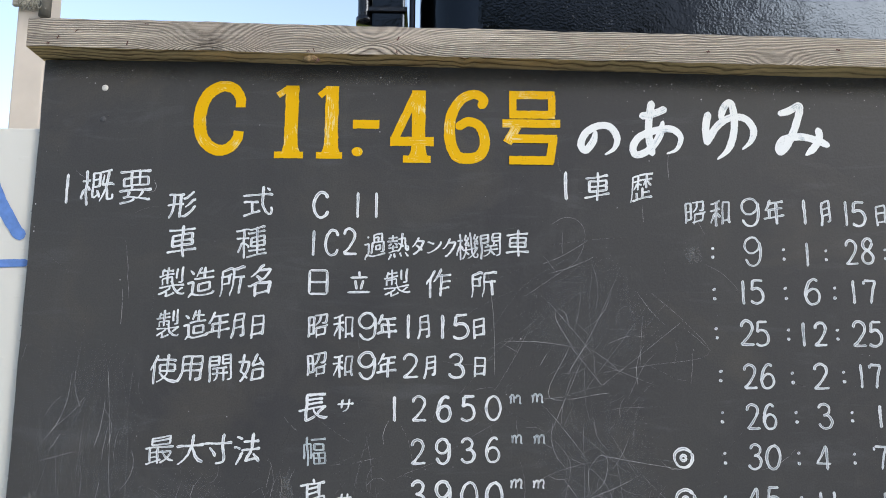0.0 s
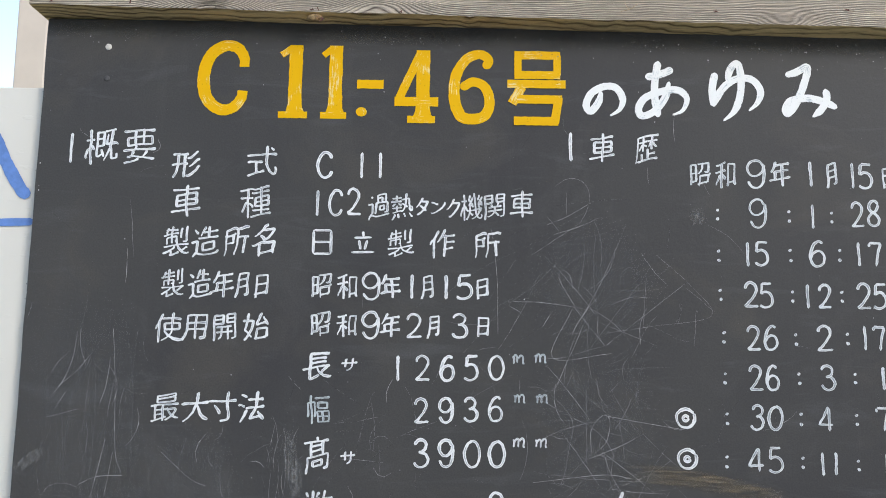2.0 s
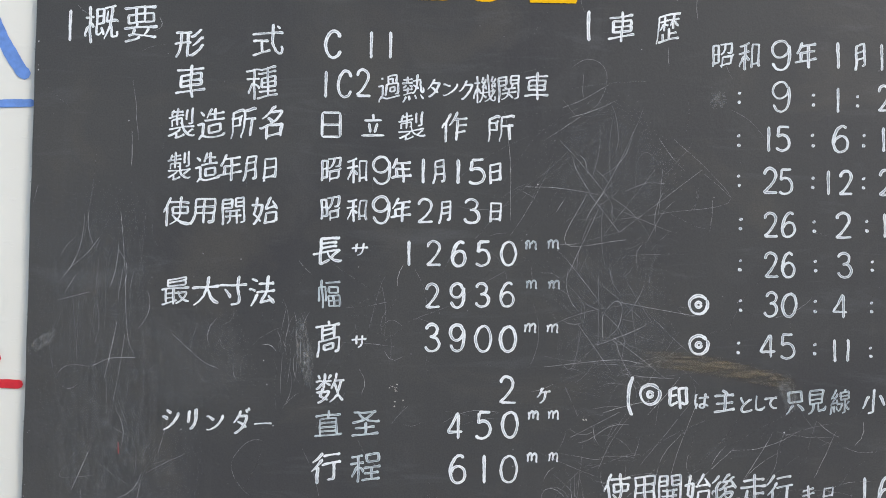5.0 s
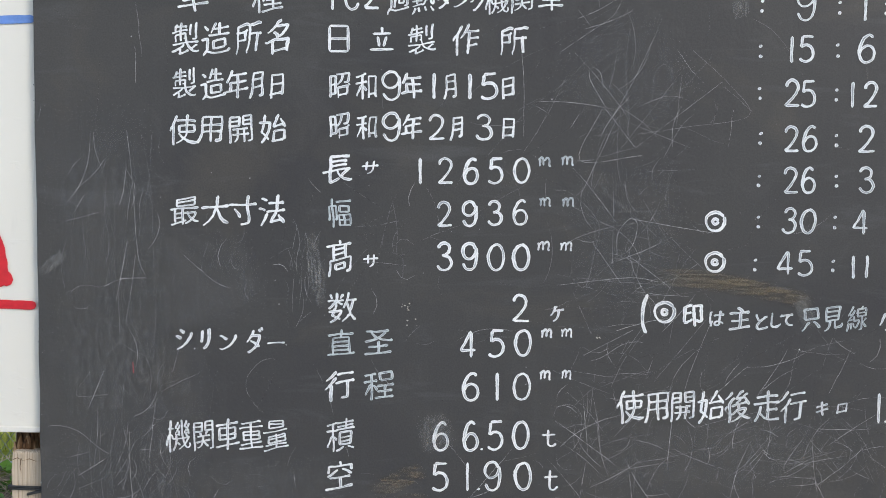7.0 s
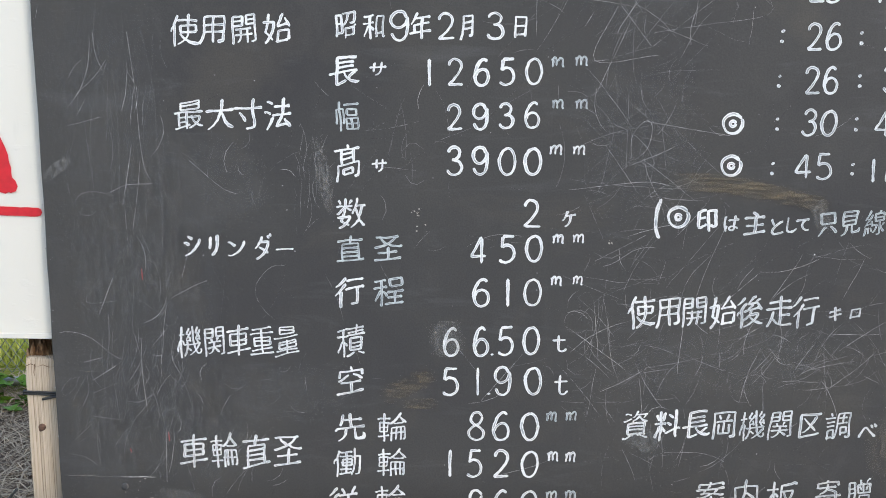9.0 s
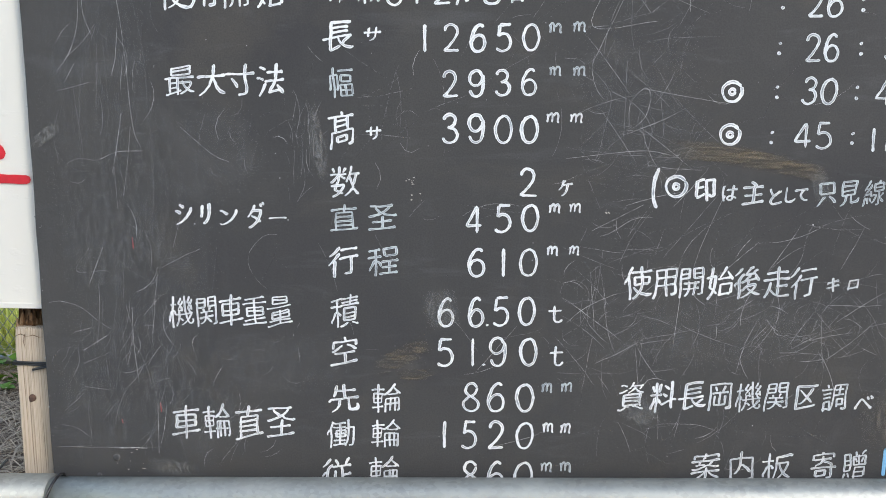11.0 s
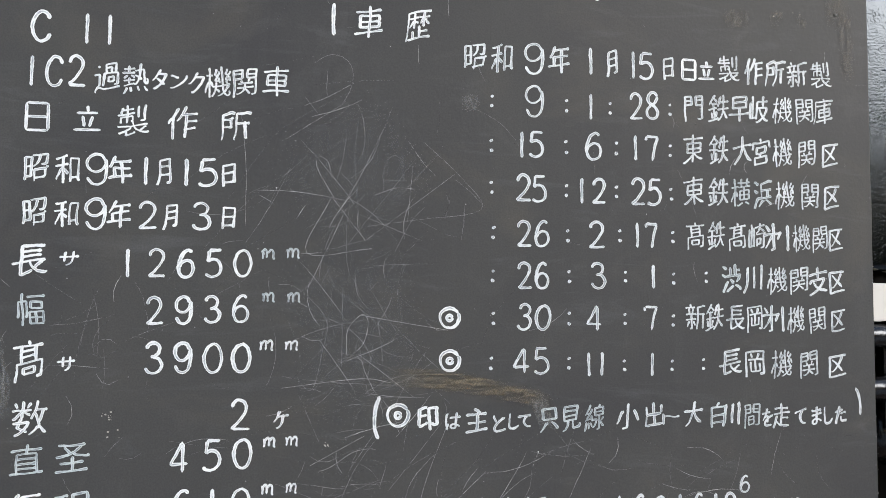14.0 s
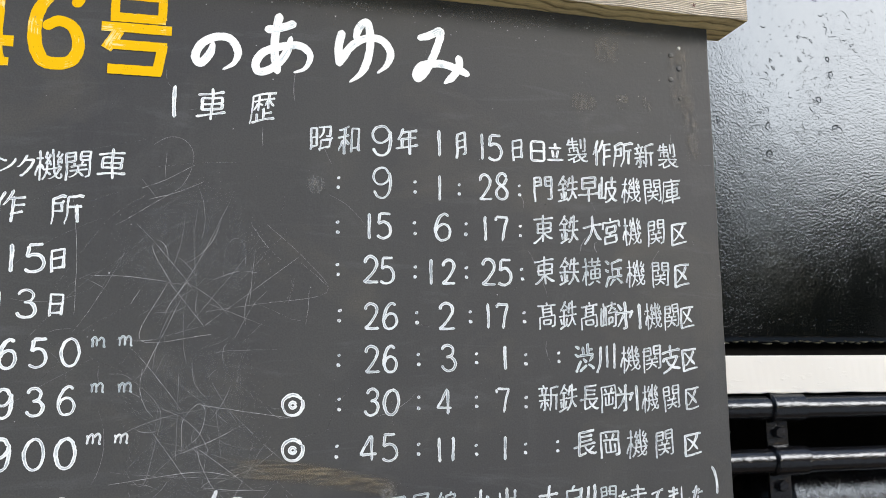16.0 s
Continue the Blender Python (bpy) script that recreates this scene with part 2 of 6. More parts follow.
def galvanised():
    n = Nodes("galvanised_steel", 0.5, metallic=0.55)
    spangle = n.voronoi(120, n.mapping((1, 1.6, 1.6)), out="Color")
    grey = n.tree.nodes.new("ShaderNodeRGBToBW")
    n.put(grey.inputs[0], spangle)
    cloud = n.noise(10, 6, rough=0.7)
    c = n.ramp(grey.outputs[0], (0.2, (0.31, 0.325, 0.305)), (0.8, (0.38, 0.395, 0.37)))
    c = n.mix(n.ramp(cloud, (0.4, 0.0), (0.75, 0.7)), c, (0.46, 0.485, 0.455))
    c = n.mix(n.ramp(n.noise(45, 5, rough=0.8), (0.66, 0.0), (0.78, 0.6)), c, (0.2, 0.21, 0.21))
    n.colour(c).rough(n.ramp(cloud, (0.3, 0.38), (0.7, 0.6)))
    return n.bump(cloud, 0.2, 0.002).mat


def plain(name, colour, roughness=0.6, metallic=0.0, vary=0.25, scale=40.0, bump=0.2):
    n = Nodes(name, roughness, metallic)
    v = n.noise(scale, 5, rough=0.65)
    n.colour(n.ramp(v, (0.3, tuple(c * (1 - vary) for c in colour)), (0.7, tuple(min(1.0, c * (1 + vary)) for c in colour))))
    return n.bump(v, bump, 0.002).mat


def islands(name, dark, light, roughness=0.8):
    """Each loose piece of the mesh takes a tone of its own."""
    n = Nodes(name, roughness, specular=0.2)
    tone = n.ramp(n.island(), (0.0, dark), (1.0, light))
    n.colour(n.mix(n.ramp(n.noise(30, 4), (0.4, 0.0), (0.8, 0.35)), tone, tuple(0.7 * c for c in dark)))
    return n.mat


def scratch_marks():
    """Fine scores in the paint, broken where the point skipped."""
    n = Nodes("pale_scratches", 0.8, specular=0.1)
    n.colour(n.ramp(n.island(), (0.0, (0.2, 0.2, 0.2)), (0.6, (0.34, 0.34, 0.34)), (1.0, (0.62, 0.62, 0.61))))
    skip = n.noise(55, 4, rough=0.8)
    n.alpha(n.math("MULTIPLY", n.ramp(skip, (0.34, 0.2), (0.56, 1.0)), n.ramp(n.island(), (0.0, 0.35), (0.9, 1.0))))
    return n.mat


def scuff_paint(name, colour, cover, stretch):
    """A rubbed smear that frays into the board at its edge."""
    n = Nodes(name, 0.85, specular=0.15)
    n.colour(colour)
    fray = n.noise(1, 6, n.mapping(stretch), rough=0.75)
    uv = n.tree.nodes.new("ShaderNodeUVMap").outputs[0]
    part_uv = n.tree.nodes.new("ShaderNodeSeparateXYZ")
    n.put(part_uv.inputs[0], uv)
    u, v = part_uv.outputs[0], part_uv.outputs[1]
    inside = n.math("MULTIPLY", n.math("MULTIPLY", u, n.math("SUBTRACT", 1.0, u)), n.math("MULTIPLY", v, n.math("SUBTRACT", 1.0, v)))
    n.alpha(n.math("MULTIPLY", n.ramp(n.math("MULTIPLY", inside, 16.0), (0.02, 0.0), (0.6, 1.0)), n.ramp(fray, (0.42, 0.0), (0.68, cover))))
    return n.mat


def gap_black():
    # near-black colour stands in for the shade under the tank and behind the pipes
    n = Nodes("shaded_gap_black", 0.9, specular=0.08)
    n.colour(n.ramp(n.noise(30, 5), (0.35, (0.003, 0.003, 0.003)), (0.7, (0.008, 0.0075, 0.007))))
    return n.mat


def ground_soil():
    n = Nodes("dry_soil", 0.95, specular=0.1)
    a, b = n.noise(4, 6, rough=0.7), n.noise(60, 6, rough=0.7)
    soil = n.mix(n.ramp(b, (0.35, 0.0), (0.7, 0.8)), (0.17, 0.115, 0.085), (0.37, 0.27, 0.2))
    green = n.mix(b, (0.2, 0.26, 0.035), (0.4, 0.41, 0.09))
    reach = n.math("ADD", n.math("MULTIPLY", n.axis("Y"), 0.25), n.math("MULTIPLY", a, 0.5))
    n.colour(n.mix(n.ramp(reach, (0.95, 0.0), (1.0, 1.0)), soil, green))
    return n.bump(b, 0.8, 0.02).mat


M = {
    "board": board_paint(),
    "white": lettering_paint("white_brush_paint", (0.79, 0.805, 0.805), (0.26, 0.3, 0.325), 0.08),
    "worn": lettering_paint("worn_white_brush_paint", (0.67, 0.7, 0.71), (0.22, 0.26, 0.28), 0.22),
    "faded": lettering_paint("faded_white_brush_paint", (0.56, 0.62, 0.63), (0.17, 0.2, 0.22), 0.38),
    "bright": heading_paint("thick_white_brush_paint", (0.84, 0.85, 0.83), (0.44, 0.5, 0.53)),
    "yellow": heading_paint("yellow_brush_paint", (0.8, 0.435, 0.003), (0.82, 0.66, 0.3)),
    "beam": weathered_wood("weathered_grey_timber", (0.63, 0.535, 0.435), (0.1, 0.08, 0.062), ((-0.335, 2.074, 0.085), (-0.06, 2.085, 0.07), (0.62, 2.05, 0.05))),
    "beam_under": weathered_wood("bounce_toned_under_timber", (0.56, 0.4, 0.19), (0.12, 0.075, 0.033), (), 170.0),
    "plank": plank_wood(),
    "rotten": rotten_wood(),
    "enamel": enamel_black(),
    "pipe": pipe_black(),
    "cast": rough_casting(),
    "crust": plain("mossy_old_paint", (0.03, 0.028, 0.016), 0.95, vary=0.8, scale=60, bump=0.6),
    "strip": white_enamel("white_running_board_paint", (0.66, 0.635, 0.59), (0.36, 0.27, 0.18)),
    "sign": white_enamel("white_sign_enamel", (0.73, 0.705, 0.635), (0.4, 0.39, 0.34)),
    "galv": galvanised(),
    "blue": plain("blue_brush_paint", (0.11, 0.24, 0.56), 0.5, vary=0.2, scale=50),
    "red": plain("red_brush_paint", (0.64, 0.018, 0.03), 0.4, vary=0.15, scale=50),
    "sky_blue": plain("pale_blue_brush_paint", (0.2, 0.5, 0.75), 0.5, vary=0.2, scale=50),
    "beige": plain("beige_post_paint", (0.66, 0.57, 0.48), 0.6, vary=0.05, scale=12, bump=0.05),
    "wire": plain("black_wire", (0.02, 0.02, 0.021), 0.35, vary=0.3),
    "rust": plain("rusty_nail", (0.11, 0.06, 0.04), 0.8, vary=0.5, scale=120),
    "screw_pale": plain("pale_screw_cap", (0.62, 0.6, 0.55), 0.45, vary=0.25, scale=200),
    "screw_dark": plain("dark_screw_cap", (0.065, 0.065, 0.066), 0.6, vary=0.4, scale=200),
    "scratch": scratch_marks(),
    "scratch_red": plain("dull_red_paint", (0.3, 0.06, 0.06), 0.7, vary=0.3, scale=300),
    "chip": plain("bare_pale_chip", (0.4, 0.38, 0.33), 0.8, vary=0.4, scale=400),
    "chalk": scuff_paint("chalky_smear", (0.3, 0.3, 0.29), 0.55, (230, 1, 90)),
    "haze": scuff_paint("thin_pale_haze", (0.2, 0.205, 0.21), 0.26, (75, 1, 26)),
    "dust": scuff_paint("pale_dust", (0.22, 0.21, 0.19), 0.5, (90, 1, 200)),
    "brown": scuff_paint("brown_scuff", (0.2, 0.165, 0.12), 0.85, (16, 1, 190)),
    "stain": scuff_paint("rusty_stain", (0.2, 0.18, 0.155), 0.75, (85, 1, 40)),
    "soil": ground_soil(),
    "straw": islands("dry_straw", (0.33, 0.225, 0.15), (0.78, 0.6, 0.42)),
    "grass": islands("fresh_grass", (0.42, 0.5, 0.09), (0.85, 0.84, 0.28)),
    "weed": islands("weed_leaf", (0.08, 0.19, 0.02), (0.2, 0.36, 0.05), 0.5),
    "scrap": plain("red_brown_scrap", (0.12, 0.045, 0.035), 0.8, vary=0.4, scale=300),
    "cocoon": plain("papery_cocoon", (0.26, 0.17, 0.08), 0.9, vary=0.6, scale=240),
    "bark": plain("grey_bark", (0.12, 0.09, 0.07), 0.9, vary=0.4, scale=30),
    "leaves": islands("tree_leaf", (0.03, 0.06, 0.012), (0.09, 0.14, 0.03)),
    "mesh": plain("galvanised_fence_wire", (0.2, 0.23, 0.2), 0.5, 0.5),
    "net": plain("faded_net_cord", (0.2, 0.19, 0.15), 0.8),
    "net_dark": plain("dark_net_cloth", (0.13, 0.12, 0.1), 0.9),
    "gap": gap_black(),
    "net_pale": plain("pale_folded_net", (0.42, 0.38, 0.31), 0.9, vary=0.3, scale=150),
}


# ---- mesh helpers ----
def part(name, bm, material, parent, label="", smooth=False):
    """Links a bmesh as one mesh object under a thing or a part."""
    mesh = bpy.data.meshes.new(name)
    bm.to_mesh(mesh)
    bm.free()
    mesh.materials.append(material)
    if smooth:
        for p in mesh.polygons:
            p.use_smooth = True
    ob = new(name, mesh)
    if parent:
        ob.parent = parent
    return tagged(ob, label)


def thing(name, label, category, group="", kind="", at=(0, 0, 0)):
    ob = new(name)
    ob.location = at
    ob.empty_display_size = 0.1
    return tagged(ob, label, category, group, kind)


def box(x0, x1, y0, y1, z0, z1, bevel=0.0, segments=2):
    bm = bmesh.new()
    bmesh.ops.create_cube(bm, size=1.0)
    for v in bm.verts:
        v.co = Vector((x0 if v.co.x < 0 else x1, y0 if v.co.y < 0 else y1, z0 if v.co.z < 0 else z1))
    if bevel:
        bmesh.ops.bevel(bm, geom=bm.edges[:], offset=bevel, segments=segments, affect="EDGES", profile=0.5)
    return bm


def tube(points, radius, sides=16, bm=None, cap=True):
    """A round bar along a line of points."""
    bm = bm or bmesh.new()
    pts = [Vector(p) for p in points]
    rings = []
    for i, p in enumerate(pts):
        way = (pts[min(i + 1, len(pts) - 1)] - pts[max(i - 1, 0)]).normalized()
        side = way.cross(Vector((0, 0, 1)) if abs(way.z) < 0.9 else Vector((1, 0, 0))).normalized()
        up = side.cross(way)
        r = radius(i / max(1, len(pts) - 1)) if callable(radius) else radius
        rings.append([bm.verts.new(p + r * (math.cos(a) * side + math.sin(a) * up)) for a in (2 * math.pi * k / sides for k in range(sides))])
    for a, b in zip(rings, rings[1:]):
        for k in range(sides):
            bm.faces.new((a[k], a[(k + 1) % sides], b[(k + 1) % sides], b[k]))
    if cap:
        bm.faces.new(rings[0][::-1])
        bm.faces.new(rings[-1])
    bmesh.ops.recalc_face_normals(bm, faces=bm.faces[:])
    return bm


def disc_cap(x, y, z, radius, depth, sides=14):
    """A domed screw or nail head that faces the front."""
    bm = bmesh.new()
    profile = ((1.0, 0.0), (1.0, 0.5), (0.8, 0.85), (0.35, 1.0))
    rings = [[bm.verts.new((x + radius * r * math.cos(a), y - depth * d, z + radius * r * math.sin(a))) for a in (2 * math.pi * k / sides for k in range(sides))] for r, d in profile]
    for a, b in zip(rings, rings[1:]):
        for k in range(sides):
            bm.faces.new((a[k], a[(k + 1) % sides], b[(k + 1) % sides], b[k]))
    bm.faces.new(rings[-1])
    bmesh.ops.recalc_face_normals(bm, faces=bm.faces[:])
    return bm


def curve_through(points, steps=8):
    """Points of a smooth line through those given."""
    p = [Vector(q) for q in points]
    p = [2 * p[0] - p[1]] + p + [2 * p[-1] - p[-2]]
    out = []
    for a, b, c, d in zip(p, p[1:], p[2:], p[3:]):
        for k in range(steps):
            t = k / steps
            out.append(0.5 * (2 * b + (c - a) * t + (2 * a - 5 * b + 4 * c - d) * t * t + (3 * b - a - 3 * c + d) * t ** 3))
    return out + [p[-2]]


def ribbon(bm, points, width, y, ragged=0.0, round_ends=True):
    """A painted stroke: a flat band along (x, z) points on the plane y, seen from the front."""
    pts = [Vector(p) for p in points]
    left, right = [], []
    n = len(pts)
    for i, p in enumerate(pts):
        way = pts[min(i + 1, n - 1)] - pts[max(i - 1, 0)]
        way = way.normalized() if way.length else Vector((1, 0))
        side = Vector((-way.y, way.x))
        w = (width(i / (n - 1)) if callable(width) else width) / 2
        wl = w * (1 + ragged * noise.noise(Vector((p.x * 90, p.y * 90, 3.1))))
        wr = w * (1 + ragged * noise.noise(Vector((p.x * 90, p.y * 90, 8.7))))
        rise = y - 0.00012 * i / n
        left.append(bm.verts.new((p.x + side.x * wl, rise, p.y + side.y * wl)))
        right.append(bm.verts.new((p.x - side.x * wr, rise, p.y - side.y * wr)))
    for i in range(n - 1):
        bm.faces.new((left[i], right[i], right[i + 1], left[i + 1]))
    if round_ends:
        for a, b, sign in ((left[0], right[0], 1), (right[-1], left[-1], 1)):
            mid, arm = (a.co + b.co) / 2, (a.co - b.co) / 2
            turn = [Matrix.Rotation(radians(d), 3, "Y") for d in (-45, -90, -135)]
            fan = [a] + [bm.verts.new(mid + t @ arm) for t in turn] + [b]
            try:
                bm.faces.new(fan)
            except ValueError:
                pass


# ---- ground, grass and the land behind ----
def build_ground():
    bm = bmesh.new()
    xs = [-400, -60, -12] + [-6 + 0.25 * i for i in range(49)] + [12, 60, 400]
    ys = [-400, -60, -12] + [-6 + 0.25 * i for i in range(65)] + [14, 60, 400]
    grid = []
    for x in xs:
        grid.append([bm.verts.new((x, y, 0.025 * noise.noise(Vector((x * 1.3, y * 1.3, 0))) + max(0.0, min(y, 14) - 3.4) * 0.06 if abs(x) < 100 and abs(y) < 100 else (0.6 if y > 14 else 0.0))) for y in ys])
    for a, b in zip(grid, grid[1:]):
        for i in range(len(ys) - 1):
            bm.faces.new((a[i], b[i], b[i + 1], a[i + 1]))
    ob = part("ground", bm, M["soil"], None, smooth=True)
    tagged(ob, "dry brown soil strewn with straw, turning to meadow", "ground", kind="structure")


def ground_z(x, y):
    return 0.025 * noise.noise(Vector((x * 1.3, y * 1.3, 0))) + max(0.0, min(y, 14) - 3.4) * 0.06


def blade(bm, x, y, z, height, width, lean, turn):
    c, s = math.cos(turn), math.sin(turn)
    a = [(-width / 2, 0, 0), (width / 2, 0, 0), (width * 0.4, lean * 0.4, height * 0.6), (-width * 0.4, lean * 0.4, height * 0.6), (0, lean, height)]
    v = [bm.verts.new((x + c * p - s * q, y + s * p + c * q, z + r)) for p, q, r in a]
    bm.faces.new(v[:4])
    bm.faces.new((v[3], v[2], v[4]))


def build_grass():
    rnd = random.Random(11)
    bm = bmesh.new()
    for _ in range(15000):
        y = 3.3 + 4.2 * rnd.random() ** 1.4
        x = -0.55 * (y + 1.27) + rnd.uniform(-0.75, 0.95)
        blade(bm, x, y, ground_z(x, y) - 0.01, rnd.uniform(0.08, 0.26), rnd.uniform(0.006, 0.014), rnd.uniform(-0.15, 0.15), rnd.uniform(0, 6.3))
    tagged(part("meadow_grass", bm, M["grass"], None), "tall bright green grass behind the wire fence", "grass", kind="stuff")
    bm = bmesh.new()
    for _ in range(3800):
        y = rnd.uniform(1.2, 3.1)
        x = -0.55 * (y + 1.27) + rnd.uniform(-0.6, 0.8)
        a, l, w = rnd.uniform(0, 3.15), rnd.uniform(0.05, 0.26), rnd.uniform(0.001, 0.0035)
        z = ground_z(x, y) + rnd.uniform(0.003, 0.03)
        mid = Vector((x, y, z + rnd.uniform(0, 0.02)))
        way = Vector((math.cos(a), math.sin(a), 0))
        side = Vector((-way.y, way.x, 0)) * w
        rows = [mid - way * l / 2 - Vector((0, 0, 0.012)), mid + Vector((0, 0, 0.008)), mid + way * l / 2 - Vector((0, 0, 0.012))]
        vs = [(bm.verts.new(p + side), bm.verts.new(p - side)) for p in rows]
        for (p, q), (r, s) in zip(vs, vs[1:]):
            bm.faces.new((p, q, s, r))
    tagged(part("straw", bm, M["straw"], None), "loose dry straw and stalks on the soil", "straw", kind="stuff")
    bm = bmesh.new()
    for _ in range(130):
        y = rnd.uniform(2.5, 2.85)
        x = -0.55 * (y + 1.27) + rnd.uniform(-0.3, 0.4)
        z = ground_z(x, y) + rnd.uniform(0.01, 0.1)
        l, w, a, tip = rnd.uniform(0.05, 0.11), rnd.uniform(0.02, 0.045), rnd.uniform(0, 6.3), rnd.uniform(-0.03, 0.04)
        way, side = Vector((math.cos(a), math.sin(a), 0)), Vector((-math.sin(a), math.cos(a), 0))
        o = Vector((x, y, z))
        v = [bm.verts.new(p) for p in (o, o + way * l * 0.45 + side * w + Vector((0, 0, 0.015)), o + way * l + Vector((0, 0, tip)), o + way * l * 0.45 - side * w + Vector((0, 0, 0.015)), o + way * l * 0.5)]
        bm.faces.new((v[0], v[1], v[4])), bm.faces.new((v[1], v[2], v[4])), bm.faces.new((v[2], v[3], v[4])), bm.faces.new((v[3], v[0], v[4]))
    tagged(part("weeds", bm, M["weed"], None), "low broad-leaved green weeds at the fence", "weeds", kind="stuff")


def build_fence():
    fence = thing("chain_link_fence", "galvanised chain-link fence in front of the meadow", "fence", at=(-2.4, 3.1, 0))
    bm = bmesh.new()
    step, height = 0.055, 1.25
    for k in range(-24, 60):
        for sign in (1, -1):
            pts, x0 = [], -1.4 + k * step
            for j in range(0, int(height / step) * 2 + 1, 2):
                z = j * step / 2
                x = x0 + sign * z * 0.75
                if -1.4 <= x <= 1.6:
                    pts.append((x, 0.004 * sign, z + 0.03))
            if len(pts) > 1:
                tube((pts[0], pts[-1]), 0.0022, 4, bm, cap=False)
    part("wire_mesh", bm, M["mesh"], fence)
    for x in (-1.4, 1.6):
        part("fence_post", tube([(x, 0, -0.2), (x, 0, 1.35)], 0.024, 12), M["galv"], fence, smooth=True)
    part("top_rail", tube([(-1.4, 0, 1.3), (1.6, 0, 1.3)], 0.017, 10), M["galv"], fence, smooth=True)
    rail = part("ground_pipe", tube(curve_through([(-0.9, 0.0, -0.035), (0.0, 0.0, 0.0), (0.9, 0.02, 0.06)], 4), 0.024, 12), M["galv"], None, smooth=True)
    rail.location = (-2.4, 2.86, 0.05)
    tagged(rail, "grey steel pipe lying along the fence foot", "pipe")


def build_bounce_slab():
    # unseen slab, added and kept pale to throw light up at the board
    bm = box(-14, 18, -10, -0.35, -0.06, 0.045, 0.01, 2)
    tagged(part("pavement", bm, plain("pale_bounce_slab", (0.58, 0.56, 0.52), 0.85, vary=0.12, scale=6), None), "unseen pale slab added before the board to bounce light up", "pavement", kind="structure")


def build_tree(seed, height):
    """A broad-leaved tree: tapered trunk, forking limbs and a ragged crown of small leaf sprays."""
    rnd = random.Random(seed)
    tree = thing("tree", "unseen leafy green tree added to darken the tank's reflection", "tree", "trees across the path")
    part("trunk", tube([(0.04 * math.sin(k), 0.03 * math.cos(k * 1.7), -0.1 + height * 0.5 * k / 6) for k in range(7)], lambda t: height * (0.03 - 0.018 * t), 10), M["bark"], tree, smooth=True)
    tips = []
    for _ in range(9):
        a, up, out = rnd.uniform(0, 6.3), rnd.uniform(0.5, 0.92), rnd.uniform(0.12, 0.3)
        tip = Vector((math.cos(a) * out, math.sin(a) * out, up)) * height
        foot = Vector((0, 0, height * rnd.uniform(0.25, 0.45)))
        part("limb", tube(curve_through([foot, foot.lerp(tip, 0.5) + Vector((0, 0, 0.05 * height)), tip], 4), lambda t: height * 0.011 * (1.1 - t), 6), M["bark"], tree, smooth=True)
        tips += [tip, foot.lerp(tip, 0.65)]
    bm = bmesh.new()
    for tip in tips:
        for _ in range(150):
            o = tip + Vector((rnd.gauss(0, 0.085), rnd.gauss(0, 0.085), rnd.gauss(0, 0.07))) * height
            s = rnd.uniform(0.12, 0.28)
            x, y = Vector((rnd.gauss(0, 1), rnd.gauss(0, 1), rnd.gauss(0, 0.5))).normalized() * s, Vector((rnd.gauss(0, 1), rnd.gauss(0, 1), rnd.gauss(0, 1))).normalized() * s * 0.6
            v = [bm.verts.new(o + q) for q in (-x, y, x, -y)]
            bm.faces.new(v)
    part("crown", bm, M["leaves"], tree)
    return tree


def build_trees():
    # unseen trees, added behind the camera to give the enamel its dark reflections
    rnd = random.Random(9)
    low = build_tree(7, 4.1)
    low.location = (6.0, -13.5, 0)
    for x, y, size in ((-1.4, -14.6, 2.1), (0.4, -15.0, 2.3), (2.2, -14.7, 2.25), (4.0, -15.2, 2.25), (5.6, -15.6, 2.2), (7.2, -15.5, 2.0), (8.7, -15.7, 1.95), (13.6, -12.4, 1.5), (15.6, -12.2, 1.5), (18.0, -11.0, 1.7)):
        copy_thing(low, pose(x, y, 0, 0, 0, rnd.uniform(0, 360)) @ Matrix.Scale(size, 4))
    for x, y in ((-6.5, -14.2), (-3.6, -14.0), (-0.9, -14.3), (1.6, -13.8), (3.9, -13.9), (8.2, -13.2), (10.4, -12.6), (12.6, -11.8), (14.6, -10.4), (16.4, -8.7), (17.8, -6.4), (18.6, -4.0)):
        copy_thing(low, pose(x, y, 0, 0, 0, rnd.uniform(0, 360)) @ Matrix.Scale(0.92 if x > 8 else 1.0, 4))


build_ground()
build_trees()
build_bounce_slab()
build_grass()
build_fence()

# ---- the notice board ----
board = thing("notice_board", "charcoal painted notice board, hand-lettered, under a weathered timber beam", "notice board", at=(0, 0, 0))
LEFT, RIGHT, TOP, BOTTOM = -0.627, 1.152, 2.062, 0.7


def build_panel():
    bm = box(LEFT, RIGHT, 0.0, 0.012, BOTTOM, TOP + 0.004, 0.0015, 1)
    bmesh.ops.subdivide_edges(bm, edges=[e for e in bm.edges if abs(e.verts[0].co.z - e.verts[1].co.z) > 0.5], cuts=60)
    for v in bm.verts:
        if v.co.x < LEFT + 0.01 or v.co.x > RIGHT - 0.01:
            v.co.x += 0.0012 * noise.noise(Vector((v.co.x, 0, v.co.z * 16)))
    part("panel", bm, M["board"], board)


